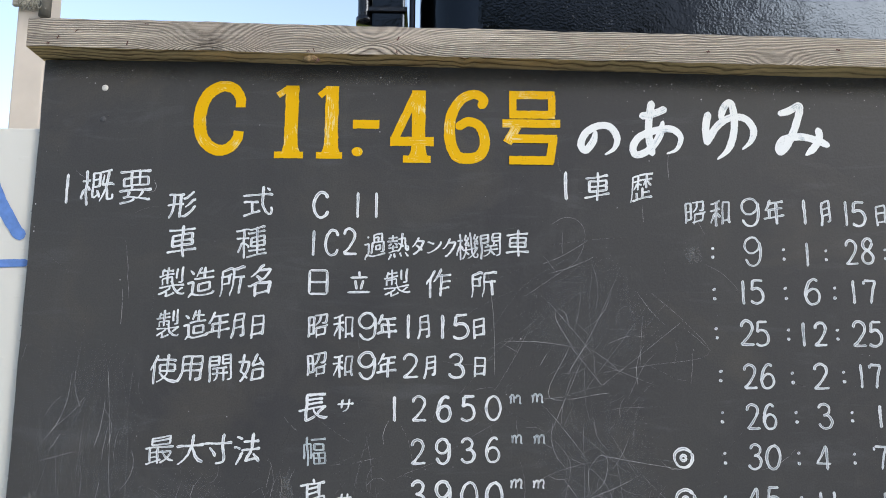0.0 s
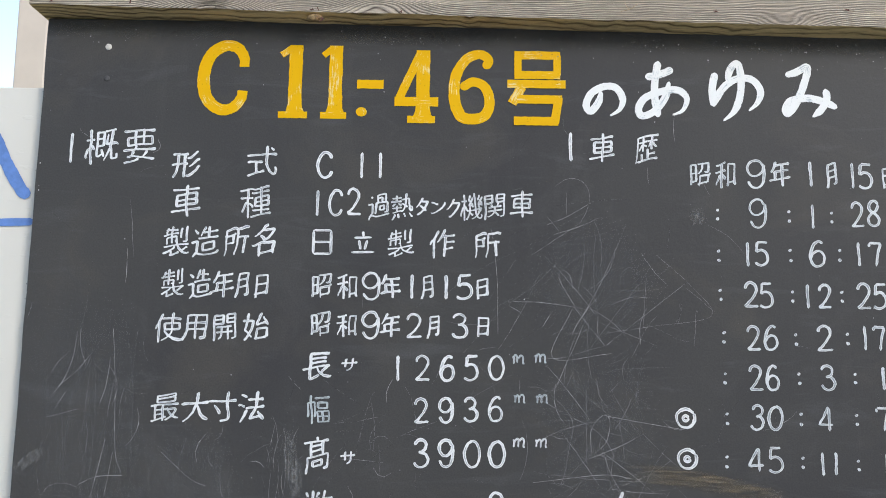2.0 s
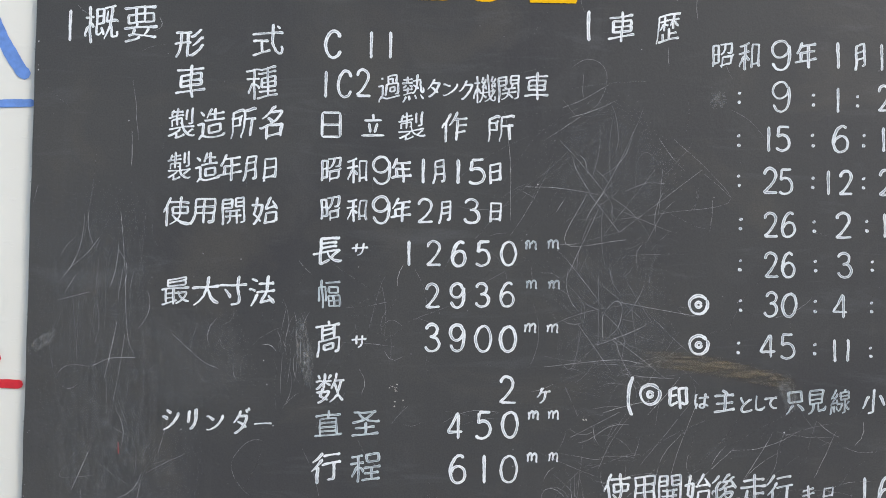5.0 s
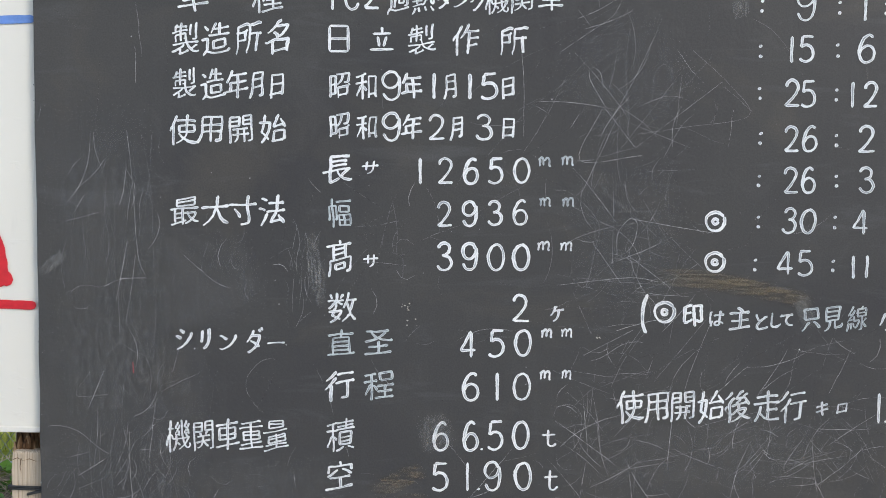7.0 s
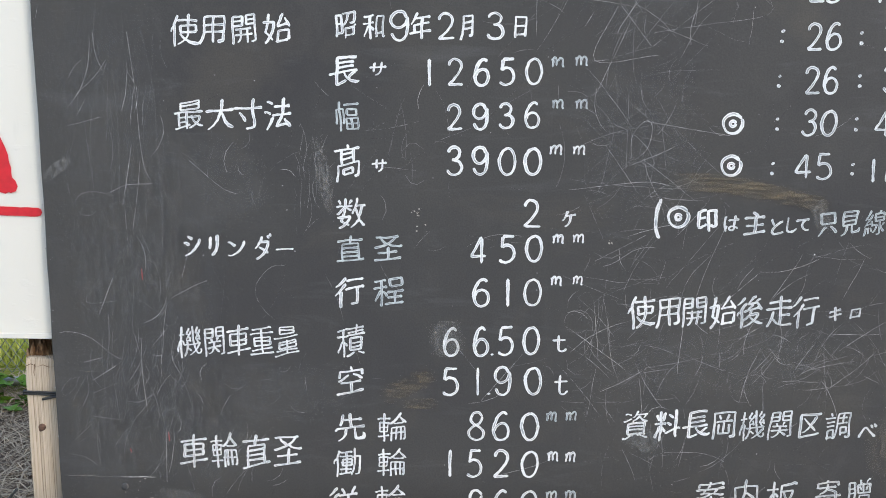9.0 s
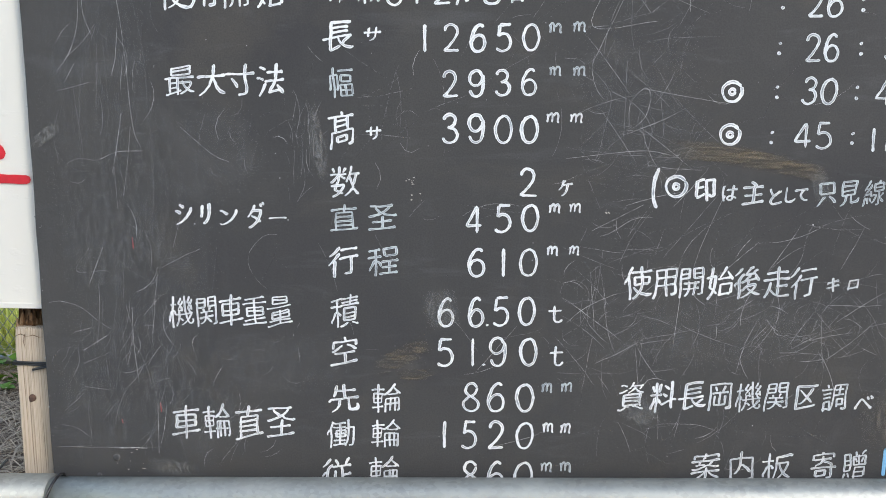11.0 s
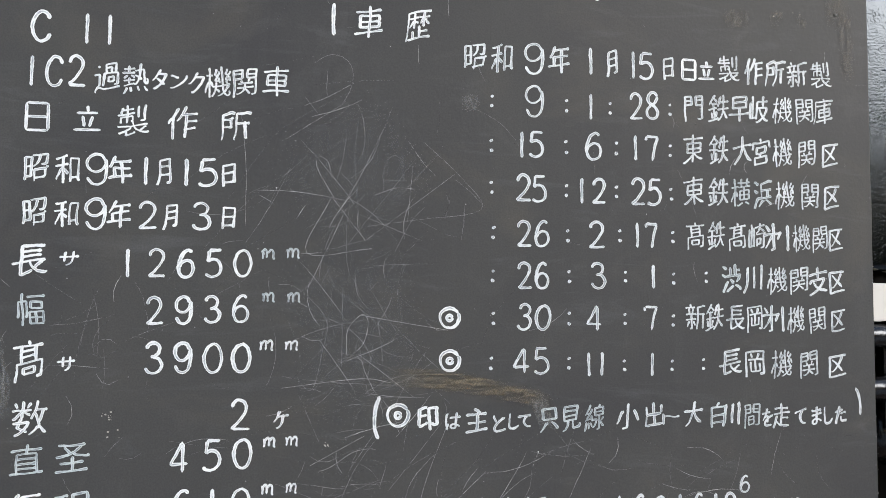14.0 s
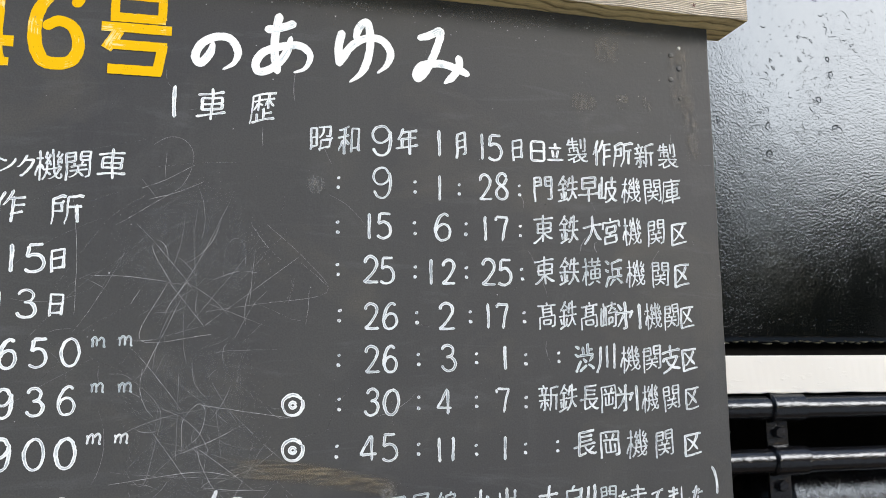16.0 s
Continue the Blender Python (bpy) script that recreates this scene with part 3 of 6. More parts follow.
def build_beam():
    """The sawn timber along the top: it drops a little to one end, and its edges are worn."""
    x0, x1 = -0.6385, 1.203
    bm = box(x0, x1, -0.048, 0.047, 0.0, 0.0515, 0.0022, 2)
    bmesh.ops.subdivide_edges(bm, edges=[e for e in bm.edges if abs(e.verts[0].co.x - e.verts[1].co.x) > 0.5], cuts=110)
    for v in bm.verts:
        x, low = v.co.x, v.co.z < 0.02
        chip = noise.noise(Vector((x * 14, v.co.y * 9, 2.0 if low else 7.0)))
        v.co.z += 2.0695 - 0.0245 * (x - x0) / (x1 - x0) + 0.0016 * chip + 0.0012 * noise.noise(Vector((x * 60, v.co.y * 30, 1)))
        v.co.y += 0.0012 * noise.noise(Vector((x * 20, v.co.z * 20, 5)))
        if x < x0 + 0.01 or x > x1 - 0.01:
            v.co.x += 0.002 * noise.noise(Vector((v.co.y * 60, v.co.z * 60, 5)))
    bm.normal_update()
    # downward faces take a browner timber with the warm bounce light in its colour
    for f in bm.faces:
        f.material_index = 1 if f.normal.z < -0.7 else 0
    beam = part("top_beam", bm, M["beam"], board, "weathered grey timber beam with open grain", smooth=True)
    beam.data.materials.append(M["beam_under"])


def build_screws():
    part("screw", disc_cap(-0.521, 0.0, 2.016, 0.0055, 0.0012), M["screw_pale"], board, "pale screw cap", smooth=True)
    for x, z, r in ((-0.520, 1.960, 0.006), (-0.52, 0.805, 0.0075), (-0.55, 0.773, 0.006), (1.08, 1.991, 0.006), (1.094, 1.968, 0.006), (1.078, 1.947, 0.0055), (1.093, 1.914, 0.004)):
        part("screw", disc_cap(x, 0.0, z, r * 0.8, 0.002), M["screw_dark"], board, "dark painted screw head", smooth=True)
    part("screw", disc_cap(1.096, 0.0, 2.005, 0.003, 0.002), M["screw_pale"], board, "pale screw tip", smooth=True)


def build_debris():
    rnd = random.Random(31)
    for x, z in ((-0.585, 2.085), (-0.555, 2.097), (-0.6, 2.075), (-0.47, 2.076), (-0.44, 2.11), (-0.02, 2.09), (-0.022, 2.066), (0.5, 2.074), (0.72, 2.08), (1.07, 2.07), (-0.16, 2.053), (-0.155, 2.047), (-0.152, 2.051), (-0.17, 2.066), (-0.16, 2.068), (1.1, 2.062)):
        bm = bmesh.new()
        for _ in range(2):
            a = rnd.uniform(0, 3.1)
            ribbon(bm, [(x + 0.0028 * t * math.cos(a), z + 0.0028 * t * math.sin(a)) for t in (-1, 0, 1)], rnd.uniform(0.0008, 0.0018), -0.0505, 0.3)
        part("leaf_scrap", bm, M["scrap"], board)


def build_twig():
    """A forked bit of dry stalk caught on the beam's face."""
    bm = tube([(0.342, -0.0505, 2.071), (0.352, -0.0515, 2.073), (0.36, -0.0512, 2.0765), (0.371, -0.051, 2.085)], 0.0007, 5)
    tube([(0.357, -0.0512, 2.0745), (0.352, -0.052, 2.079), (0.349, -0.0515, 2.086)], 0.0006, 5, bm)
    part("twig", bm, M["straw"], board, "forked bit of dry stalk", smooth=True)


build_twig()


def build_cocoon():
    """A small papery cocoon stuck under the beam's edge."""
    bm = bmesh.new()
    bmesh.ops.create_icosphere(bm, subdivisions=3, radius=1.0)
    for v in bm.verts:
        swell = 1 + 0.35 * noise.noise(v.co * 2.1) + 0.15 * noise.noise(v.co * 6)
        v.co = Vector((-0.166 + 0.012 * v.co.x * swell, -0.043 + 0.005 * v.co.y * swell, 2.056 + 0.006 * v.co.z * swell))
    part("cocoon", bm, M["cocoon"], board, "small pale brown papery cocoon", smooth=True)


build_cocoon()
build_debris()
build_panel()
build_beam()
build_screws()

# ---- lettering: the built-in font's characters, written again stroke by stroke with a flat brush ----
FACE = -0.0007
GRID = 120
outlines, written = {}, {}
pen_data = bpy.data.curves.new("pen", "FONT")
pen = new("pen", pen_data)


def glyph(char):
    """Points and triangles of one character of the built-in font."""
    if char not in outlines:
        pen_data.body, pen_data.resolution_u = char, 3
        bpy.context.view_layer.update()
        mesh = bpy.data.meshes.new_from_object(pen.evaluated_get(bpy.context.evaluated_depsgraph_get()))
        mesh.calc_loop_triangles()
        outlines[char] = ([v.co.xy for v in mesh.vertices], [tuple(t.vertices) for t in mesh.loop_triangles])
        bpy.data.meshes.remove(mesh)
    return outlines[char]


def bounds(char):
    points = glyph(char)[0]
    xs, zs = [p.x for p in points], [p.y for p in points]
    return min(xs), max(xs), min(zs), max(zs)


def filled(char):
    """The character as a grid of cells, and the size of a cell."""
    points, tris = glyph(char)
    x0, x1, z0, z1 = bounds(char)
    cell = max(x1 - x0, z1 - z0) / (GRID - 8)
    grid = np.zeros((GRID, GRID), bool)
    for tri in tris:
        (ax, ay), (bx, by), (cx, cy) = [((points[i].x - x0) / cell + 4, (points[i].y - z0) / cell + 4) for i in tri]
        turn = (bx - ax) * (cy - ay) - (by - ay) * (cx - ax)
        if abs(turn) < 1e-9:
            continue
        i0, i1 = int(min(ax, bx, cx)), int(max(ax, bx, cx)) + 2
        j0, j1 = int(min(ay, by, cy)), int(max(ay, by, cy)) + 2
        px, py = np.meshgrid(np.arange(i0, i1), np.arange(j0, j1), indexing="ij")
        w0 = ((bx - ax) * (py - ay) - (by - ay) * (px - ax)) / turn
        w1 = ((cx - bx) * (py - by) - (cy - by) * (px - bx)) / turn
        w2 = ((ax - cx) * (py - cy) - (ay - cy) * (px - cx)) / turn
        grid[i0:i1, j0:j1] |= (w0 >= -0.01) & (w1 >= -0.01) & (w2 >= -0.01)
    return grid, cell


def thinned(grid):
    """The middle lines of the filled cells (after Zhang and Suen)."""
    g = grid.copy()
    while True:
        gone = 0
        for step in (0, 1):
            p = [np.roll(g, shift, (0, 1)) for shift in ((0, -1), (-1, -1), (-1, 0), (-1, 1), (0, 1), (1, 1), (1, 0), (1, -1))]
            count = sum(q.astype(int) for q in p)
            turns = sum((~p[k] & p[(k + 1) % 8]).astype(int) for k in range(8))
            if step == 0:
                edge = ~(p[0] & p[2] & p[4]) & ~(p[2] & p[4] & p[6])
            else:
                edge = ~(p[0] & p[2] & p[6]) & ~(p[0] & p[4] & p[6])
            off = g & (count >= 2) & (count <= 6) & (turns == 1) & edge
            gone += int(off.sum())
            g = g & ~off
        if not gone:
            return g


def runs_of(cells):
    """Cuts a set of thin cells into runs between ends and crossings."""
    links = {}
    for i, j in cells:
        near = []
        for di, dj in ((0, 1), (1, 0), (0, -1), (-1, 0), (1, 1), (1, -1), (-1, 1), (-1, -1)):
            if (i + di, j + dj) in cells and not (di and dj and ((i + di, j) in cells or (i, j + dj) in cells)):
                near.append((i + di, j + dj))
        links[i, j] = near
    knots = {c for c in cells if len(links[c]) != 2}
    runs, used = [[(c[0] - 2, c[1] + 2), c, (c[0] + 2, c[1] - 2)] for c in sorted(knots) if not links[c]], set()
    for run in runs:
        links[run[0]], links[run[-1]] = [run[1]], [run[1]]
    for k in sorted(knots):
        for n in links[k]:
            if (k, n) in used:
                continue
            run, back = [k, n], k
            while run[-1] not in knots:
                ahead = [c for c in links[run[-1]] if c != back]
                back = run[-1]
                run.append(ahead[0])
            used.add((k, n)), used.add((run[-1], run[-2]))
            runs.append(run)
    walked = {c for r in runs for c in r} | knots
    for c in sorted(cells):
        if c in walked or len(links[c]) != 2:
            continue
        run, back = [c, links[c][0]], c
        while run[-1] != c:
            ahead = [q for q in links[run[-1]] if q != back]
            back = run[-1]
            run.append(ahead[0])
        walked.update(run)
        runs.append(run)
    return runs, links


def strokes_of(char):
    """The brush strokes of a character, as lines in the font's own units."""
    if char in written:
        return written[char]
    grid, cell = filled(char)
    cells = {(int(i), int(j)) for i, j in zip(*np.nonzero(thinned(grid)))}
    thick = max(3.0, 2.0 * float(grid.sum()) / max(1, len(cells)) / 2)
    runs, links = runs_of(cells)
    # short spurs are no strokes
    kept = []
    for r in runs:
        free = (len(links[r[0]]) == 1) + (len(links[r[-1]]) == 1)
        if not (free == 1 and len(r) < 0.75 * thick):
            kept.append(r)
    # crossings that lie close together are one
    home = {}

    def root(c):
        while home.get(c, c) != c:
            c = home[c]
        return c
    ends = [c for r in kept for c in (r[0], r[-1]) if len(links[c]) > 2]
    for k, c in enumerate(ends):
        for d in ends[:k]:
            if abs(c[0] - d[0]) + abs(c[1] - d[1]) < 0.95 * thick and root(c) != root(d):
                home[root(c)] = root(d)
    pieces = [[Vector(c) for c in r] for r in kept if len(r) > 0.95 * thick or root(r[0]) != root(r[-1]) or len(links[r[0]]) < 3]
    feet = [(root(r[0]), root(r[-1])) for r in kept if len(r) > 0.95 * thick or root(r[0]) != root(r[-1]) or len(links[r[0]]) < 3]
    group = collections.defaultdict(list)
    for c in ends:
        group[root(c)].append(Vector(c))
    centre = {k: sum(v, Vector((0, 0))) / len(v) for k, v in group.items()}
    # runs that go straight on through a crossing are one stroke
    lines = [dict(p=p, a=f[0] if f[0] in centre else None, b=f[1] if f[1] in centre else None) for p, f in zip(pieces, feet)]

    def heading_out(line, end):
        p = line["p"] if end == "a" else line["p"][::-1]
        reach = min(len(p) - 1, int(1.6 * thick))
        return (p[reach] - p[min(len(p) - 1, 2)]).normalized() if reach > 2 and (p[reach] - p[2]).length else (p[-1] - p[0]).normalized()
    for knot in sorted(centre):
        while True:
            arms = [(k, e) for k, l in enumerate(lines) for e in "ab" if l[e] == knot]
            best = None
            for m, (k, e) in enumerate(arms):
                for l, f in arms[:m]:
                    if k != l:
                        straight = -heading_out(lines[k], e).dot(heading_out(lines[l], f))
                        if straight > 0.82 and (best is None or straight > best[0]):
                            best = (straight, k, e, l, f)
            if not best:
                break
            _, k, e, l, f = best
            first = lines[k]["p"] if e == "b" else lines[k]["p"][::-1]
            second = lines[l]["p"] if f == "a" else lines[l]["p"][::-1]
            skip = int(0.6 * thick)
            joined = (first[:-skip] or first[:1]) + (second[skip:] or second[-1:])
            whole = dict(p=joined, a=lines[k]["a" if e == "b" else "b"], b=lines[l]["b" if f == "a" else "a"])
            lines = [q for n, q in enumerate(lines) if n not in (k, l)] + [whole]
    x0, _, z0, _ = bounds(char)
    out = []
    for line in lines:
        p = line["p"]
        if line["a"]:
            p = [centre[line["a"]]] + p[int(0.5 * thick):]
        if line["b"]:
            p = p[:max(1, len(p) - int(0.5 * thick))] + [centre[line["b"]]]
        if len(p) < 2:
            continue
        if p[0] != p[-1]:
            # the brush reaches a little past the middle line's ends
            for end, back in ((0, 1), (-1, -2)):
                if not line["a" if end == 0 else "b"]:
                    inner = p[min(len(p) - 1, 5)] if end == 0 else p[max(0, len(p) - 6)]
                    way = (p[end] - inner)
                    p = ([p[0] + way.normalized() * 0.5 * thick] + p) if end == 0 else (p + [p[-1] + way.normalized() * 0.5 * thick]) if way.length else p
        dx, dz = p[-1].x - p[0].x, p[-1].y - p[0].y
        if (abs(dx) > 1.5 * abs(dz) and dx < 0) or (abs(dx) <= 1.5 * abs(dz) and dz > 0):
            p = p[::-1]
        soft = p
        for _ in range(3):
            soft = [soft[0]] + [(a + 2 * b + c) / 4 for a, b, c in zip(soft, soft[1:], soft[2:])] + [soft[-1]]
        step = max(1, int(len(soft) / max(3, round(len(soft) / 5))))
        thin = soft[:-1:step] + [soft[-1]]
        out.append([((q.x - 4) * cell + x0, (q.y - 4) * cell + z0) for q in thin])
    written[char] = out
    return out


# figures and units in one stroke or two, in a box one wide and one high
FIGURES = {
    "0": [[(0.56, 0.97), (0.22, 0.84), (0.05, 0.5), (0.2, 0.14), (0.5, 0.02), (0.8, 0.14), (0.95, 0.5), (0.8, 0.86), (0.5, 0.98)]],
    "1": [[(0.5, 1.0), (0.5, 0.66), (0.5, 0.33), (0.5, 0.0)]],
    "2": [[(0.06, 0.74), (0.14, 0.9), (0.42, 0.99), (0.76, 0.9), (0.86, 0.7), (0.68, 0.46), (0.34, 0.2), (0.02, 0.03)], [(0.02, 0.04), (0.5, 0.035), (1.0, 0.05)]],
    "3": [[(0.1, 0.82), (0.26, 0.96), (0.56, 0.99), (0.82, 0.86), (0.78, 0.66), (0.56, 0.56), (0.36, 0.54)], [(0.44, 0.55), (0.74, 0.5), (0.94, 0.3), (0.82, 0.09), (0.5, 0.01), (0.2, 0.06), (0.03, 0.2)]],
    "4": [[(0.68, 1.0), (0.36, 0.6), (0.02, 0.24)], [(0.02, 0.24), (0.5, 0.25), (1.0, 0.26)], [(0.72, 0.98), (0.72, 0.5), (0.71, 0.0)]],
    "5": [[(0.2, 0.96), (0.16, 0.75), (0.11, 0.54)], [(0.12, 0.54), (0.38, 0.63), (0.72, 0.58), (0.93, 0.36), (0.84, 0.12), (0.5, 0.01), (0.2, 0.04), (0.03, 0.12)], [(0.18, 0.97), (0.55, 0.965), (0.9, 0.97)]],
    "6": [[(0.84, 0.9), (0.6, 0.99), (0.3, 0.86), (0.09, 0.55), (0.07, 0.28), (0.24, 0.06), (0.52, 0.01), (0.83, 0.1), (0.95, 0.32), (0.82, 0.53), (0.52, 0.6), (0.22, 0.5), (0.08, 0.34)]],
    "7": [[(0.08, 0.8), (0.06, 0.96)], [(0.06, 0.97), (0.5, 0.965), (0.94, 0.96)], [(0.93, 0.96), (0.7, 0.55), (0.56, 0.0)]],
    "8": [[(0.86, 0.84), (0.62, 0.98), (0.3, 0.95), (0.14, 0.76), (0.3, 0.6), (0.62, 0.5), (0.92, 0.31), (0.84, 0.09), (0.5, 0.01), (0.16, 0.09), (0.06, 0.3), (0.34, 0.5), (0.68, 0.62), (0.87, 0.83)]],
    "9": [[(0.9, 0.78), (0.7, 0.96), (0.38, 0.98), (0.1, 0.84), (0.06, 0.62), (0.28, 0.45), (0.6, 0.45), (0.86, 0.6), (0.93, 0.78)], [(0.92, 0.84), (0.95, 0.5), (0.86, 0.16), (0.58, 0.01), (0.26, 0.05), (0.05, 0.24)]],
    "C": [[(0.95, 0.76), (0.78, 0.94), (0.46, 0.99), (0.16, 0.8), (0.05, 0.48), (0.18, 0.15), (0.48, 0.01), (0.8, 0.08), (0.97, 0.26)]],
    "K": [[(0.12, 1.0), (0.12, 0.5), (0.12, 0.0)], [(0.9, 0.98), (0.5, 0.66), (0.14, 0.42)], [(0.4, 0.58), (0.7, 0.26), (0.95, 0.02)]],
    "m": [[(0.02, 0.9), (0.12, 0.6), (0.08, 0.02)], [(0.12, 0.6), (0.32, 0.96), (0.46, 0.78), (0.46, 0.04)], [(0.48, 0.62), (0.72, 0.98), (0.9, 0.76), (0.88, 0.1), (1.0, 0.06)]],
    "t": [[(0.45, 1.0), (0.42, 0.5), (0.46, 0.1), (0.74, 0.03), (1.0, 0.2)], [(0.0, 0.64), (0.45, 0.67), (0.95, 0.7)]],
    "：": [[(0.45, 1.0), (0.62, 0.8)], [(0.62, 0.24), (0.42, 0.0)]],
    "(": [[(0.9, 1.0), (0.3, 0.75), (0.1, 0.45), (0.3, 0.18), (0.8, 0.0)]],
    ")": [[(0.1, 1.0), (0.6, 0.75), (0.85, 0.35), (0.85, 0.0)]],
    ".": [[(0.4, 0.9), (0.6, 0.1)]],
}


def brush_line(bm, uv, points, width, y, seed, ragged=0.3, blunt=False):
    """A band of paint along (x, z) points: rounded at both ends, uneven at its rim, with its own length and breadth as UV."""
    pts = [Vector(p) for p in points]
    far = [0.0]
    for a, b in zip(pts, pts[1:]):
        far.append(far[-1] + (b - a).length)
    total = max(far[-1], 1e-6)
    rows, n = [], len(pts)
    for i, p in enumerate(pts):
        way = pts[min(i + 1, n - 1)] - pts[max(i - 1, 0)]
        way = way.normalized() if way.length else Vector((1, 0))
        side = Vector((-way.y, way.x))
        w = width(far[i] / total, way) / 2
        lift = y - 0.00007 * far[i] / total
        gap = min(far[i], total - far[i])
        if gap < w and not blunt:
            w *= max(0.22, math.sqrt(max(0.0, 1 - (1 - gap / w) ** 2)))
        s = Vector((p.x * 260, p.y * 260, seed))
        wl, wr = w * (1 + ragged * noise.noise(s)), w * (1 + ragged * noise.noise(s + Vector((7, 3, 9))))
        rows.append((bm.verts.new((p.x + side.x * wl, lift, p.y + side.y * wl)), bm.verts.new((p.x - side.x * wr, lift, p.y - side.y * wr)), far[i] * 100 + seed))
    for a, b in zip(rows, rows[1:]):
        f = bm.faces.new((a[0], a[1], b[1], b[0]))
        for loop, at in zip(f.loops, ((a[2], 1.0), (a[2], 0.0), (b[2], 0.0), (b[2], 1.0))):
            loop[uv].uv = at


word_count = 0


def lettering(name, cells, material):
    """One painted word, character by character: cells of (character, x, z, width, height) by their middles."""
    global word_count
    word_count += 1
    rnd = random.Random(word_count)
    for char, x, z, wide, high in cells:
        figure = char in FIGURES
        if figure:
            lines, mx, mz, sx, sz = FIGURES[char], 0.5, 0.5, wide, high
        else:
            x0, x1, z0, z1 = bounds(char)
            lines, mx, mz, sx, sz = strokes_of(char), (x0 + x1) / 2, (z0 + z1) / 2, wide, high
            if char == "ダ":
                lines = strokes_of("タ") + [[(0.76, 0.9), (0.8, 0.84), (0.83, 0.77)], [(0.9, 0.95), (0.94, 0.89), (0.97, 0.82)]]
        lean, tip = rnd.uniform(-0.05, 0.04), rnd.uniform(-0.02, 0.03) if figure else rnd.uniform(0.07, 0.19)
        small = min(1.0, high / 0.04)
        base = (0.0046 if figure else 0.004) * (0.45 + 0.55 * small) * rnd.uniform(0.9, 1.1)
        if not figure:
            # crowded characters are written with the brush's tip
            ink = sum(math.dist(a, b) for line in lines for a, b in zip(line, line[1:]))
            base = min(base * 1.08, 0.42 * math.sqrt(wide * high) / ink)
        if x > 0.45:
            base *= 0.94
        if char in "：.":
            base = 0.0061
        seed = Vector((rnd.uniform(0, 90), rnd.uniform(0, 90), rnd.uniform(0, 90)))
        bm = bmesh.new()
        uv = bm.loops.layers.uv.new("UVMap")
        for k, line in enumerate(lines):
            shift = Vector((rnd.gauss(0, 0.0004), rnd.gauss(0, 0.0004)))
            swing = 0.0 if figure else rnd.gauss(0, 0.028)
            cx, cz = (line[0][0] + line[-1][0]) / 2, (line[0][1] + line[-1][1]) / 2
            if not figure:
                line = [(cx + (px - cx) * math.cos(swing) - (pz - cz) * math.sin(swing), cz + (px - cx) * math.sin(swing) + (pz - cz) * math.cos(swing)) for px, pz in line]
                # the brush is set down at a slant before it is drawn
                if math.dist(line[0], line[-1]) > 0.25:
                    line = [(line[0][0] - 0.022, line[0][1] + 0.03)] + line
            place = []
            for px, pz in line:
                u, w = px - mx, pz - mz
                q = Vector((x + (u - lean * w) * sx, z + (w + tip * u * (1 if figure else 1 - 0.5 * w)) * sz)) + shift
                s = Vector((q.x * 40, q.y * 40, 0)) + seed
                q += Vector((noise.noise(s), noise.noise(s + Vector((9, 4, 0))))) * (0.0011 if figure else 0.0021)
                place.append((*q, 0))
            curve = [p.xy for p in curve_through(place, 6 if figure else 3)]
            dx, dz = curve[-1].x - curve[0].x, curve[-1].y - curve[0].y
            span = math.hypot(dx, dz)
            falls = dz < -0.3 * span
            sweep = "left" if falls and dx < -0.35 * span else "right" if falls and dx > 0.45 * span else "level" if abs(dz) < 0.35 * abs(dx) else "down"
            heavy = base * rnd.uniform(0.88, 1.12)

            def width(t, way, sweep=sweep, heavy=heavy, figure=figure):
                if figure:
                    return heavy * (1.02 - 0.14 * abs(way.x) + 0.1 * math.sin(7 * t))
                if sweep == "left":
                    return heavy * (1.2 - 0.75 * t)
                if sweep == "right":
                    return heavy * (0.62 + 0.75 * t if t < 0.8 else 1.22 - 3.2 * (t - 0.8))
                if sweep == "level":
                    return heavy * (0.98 - 0.28 * math.sin(math.pi * t) + (0.16 if t > 0.85 else 0))
                return heavy * (1.16 - 0.2 * t - 0.22 * abs(way.x))
            brush_line(bm, uv, curve, width, FACE - 0.000025 * k, rnd.uniform(0, 60))
        part(name, bm, M["faded"] if char in FADED else M["worn"] if x > 0.45 and material is M["white"] else material, board)


def ring_mark(x, z, r):
    """A double ring with a heavy dot, brushed by hand."""
    bm = bmesh.new()
    uv = bm.loops.layers.uv.new("UVMap")
    brush_line(bm, uv, [(x + r * math.cos(a) * (1 + 0.03 * math.sin(3 * a)), z + r * math.sin(a)) for a in (0.5 + 6.4 * k / 30 for k in range(31))], lambda t, way: 0.0044 + 0.0012 * math.sin(9 * t), FACE, x * 40)
    brush_line(bm, uv, [(x + r * 0.28 * math.cos(a), z + r * 0.28 * math.sin(a)) for a in (6.5 * k / 16 for k in range(17))], lambda t, way: 0.0048, FACE - 0.00002, z * 40)
    part("painted_character", bm, M["white"], board)


SLIM = {"日": (0.74, 0.86), "月": (0.7, 0.95), "口": (0.8, 0.8), "ロ": (0.85, 0.8), "ー": (1.0, 0.3), "〜": (1.0, 0.4), "リ": (0.75, 0.95), "ン": (1.15, 0.8), "区": (0.85, 0.9), "1": (0.3, 1.0)}
FADED = "幅渋横浜間白程"


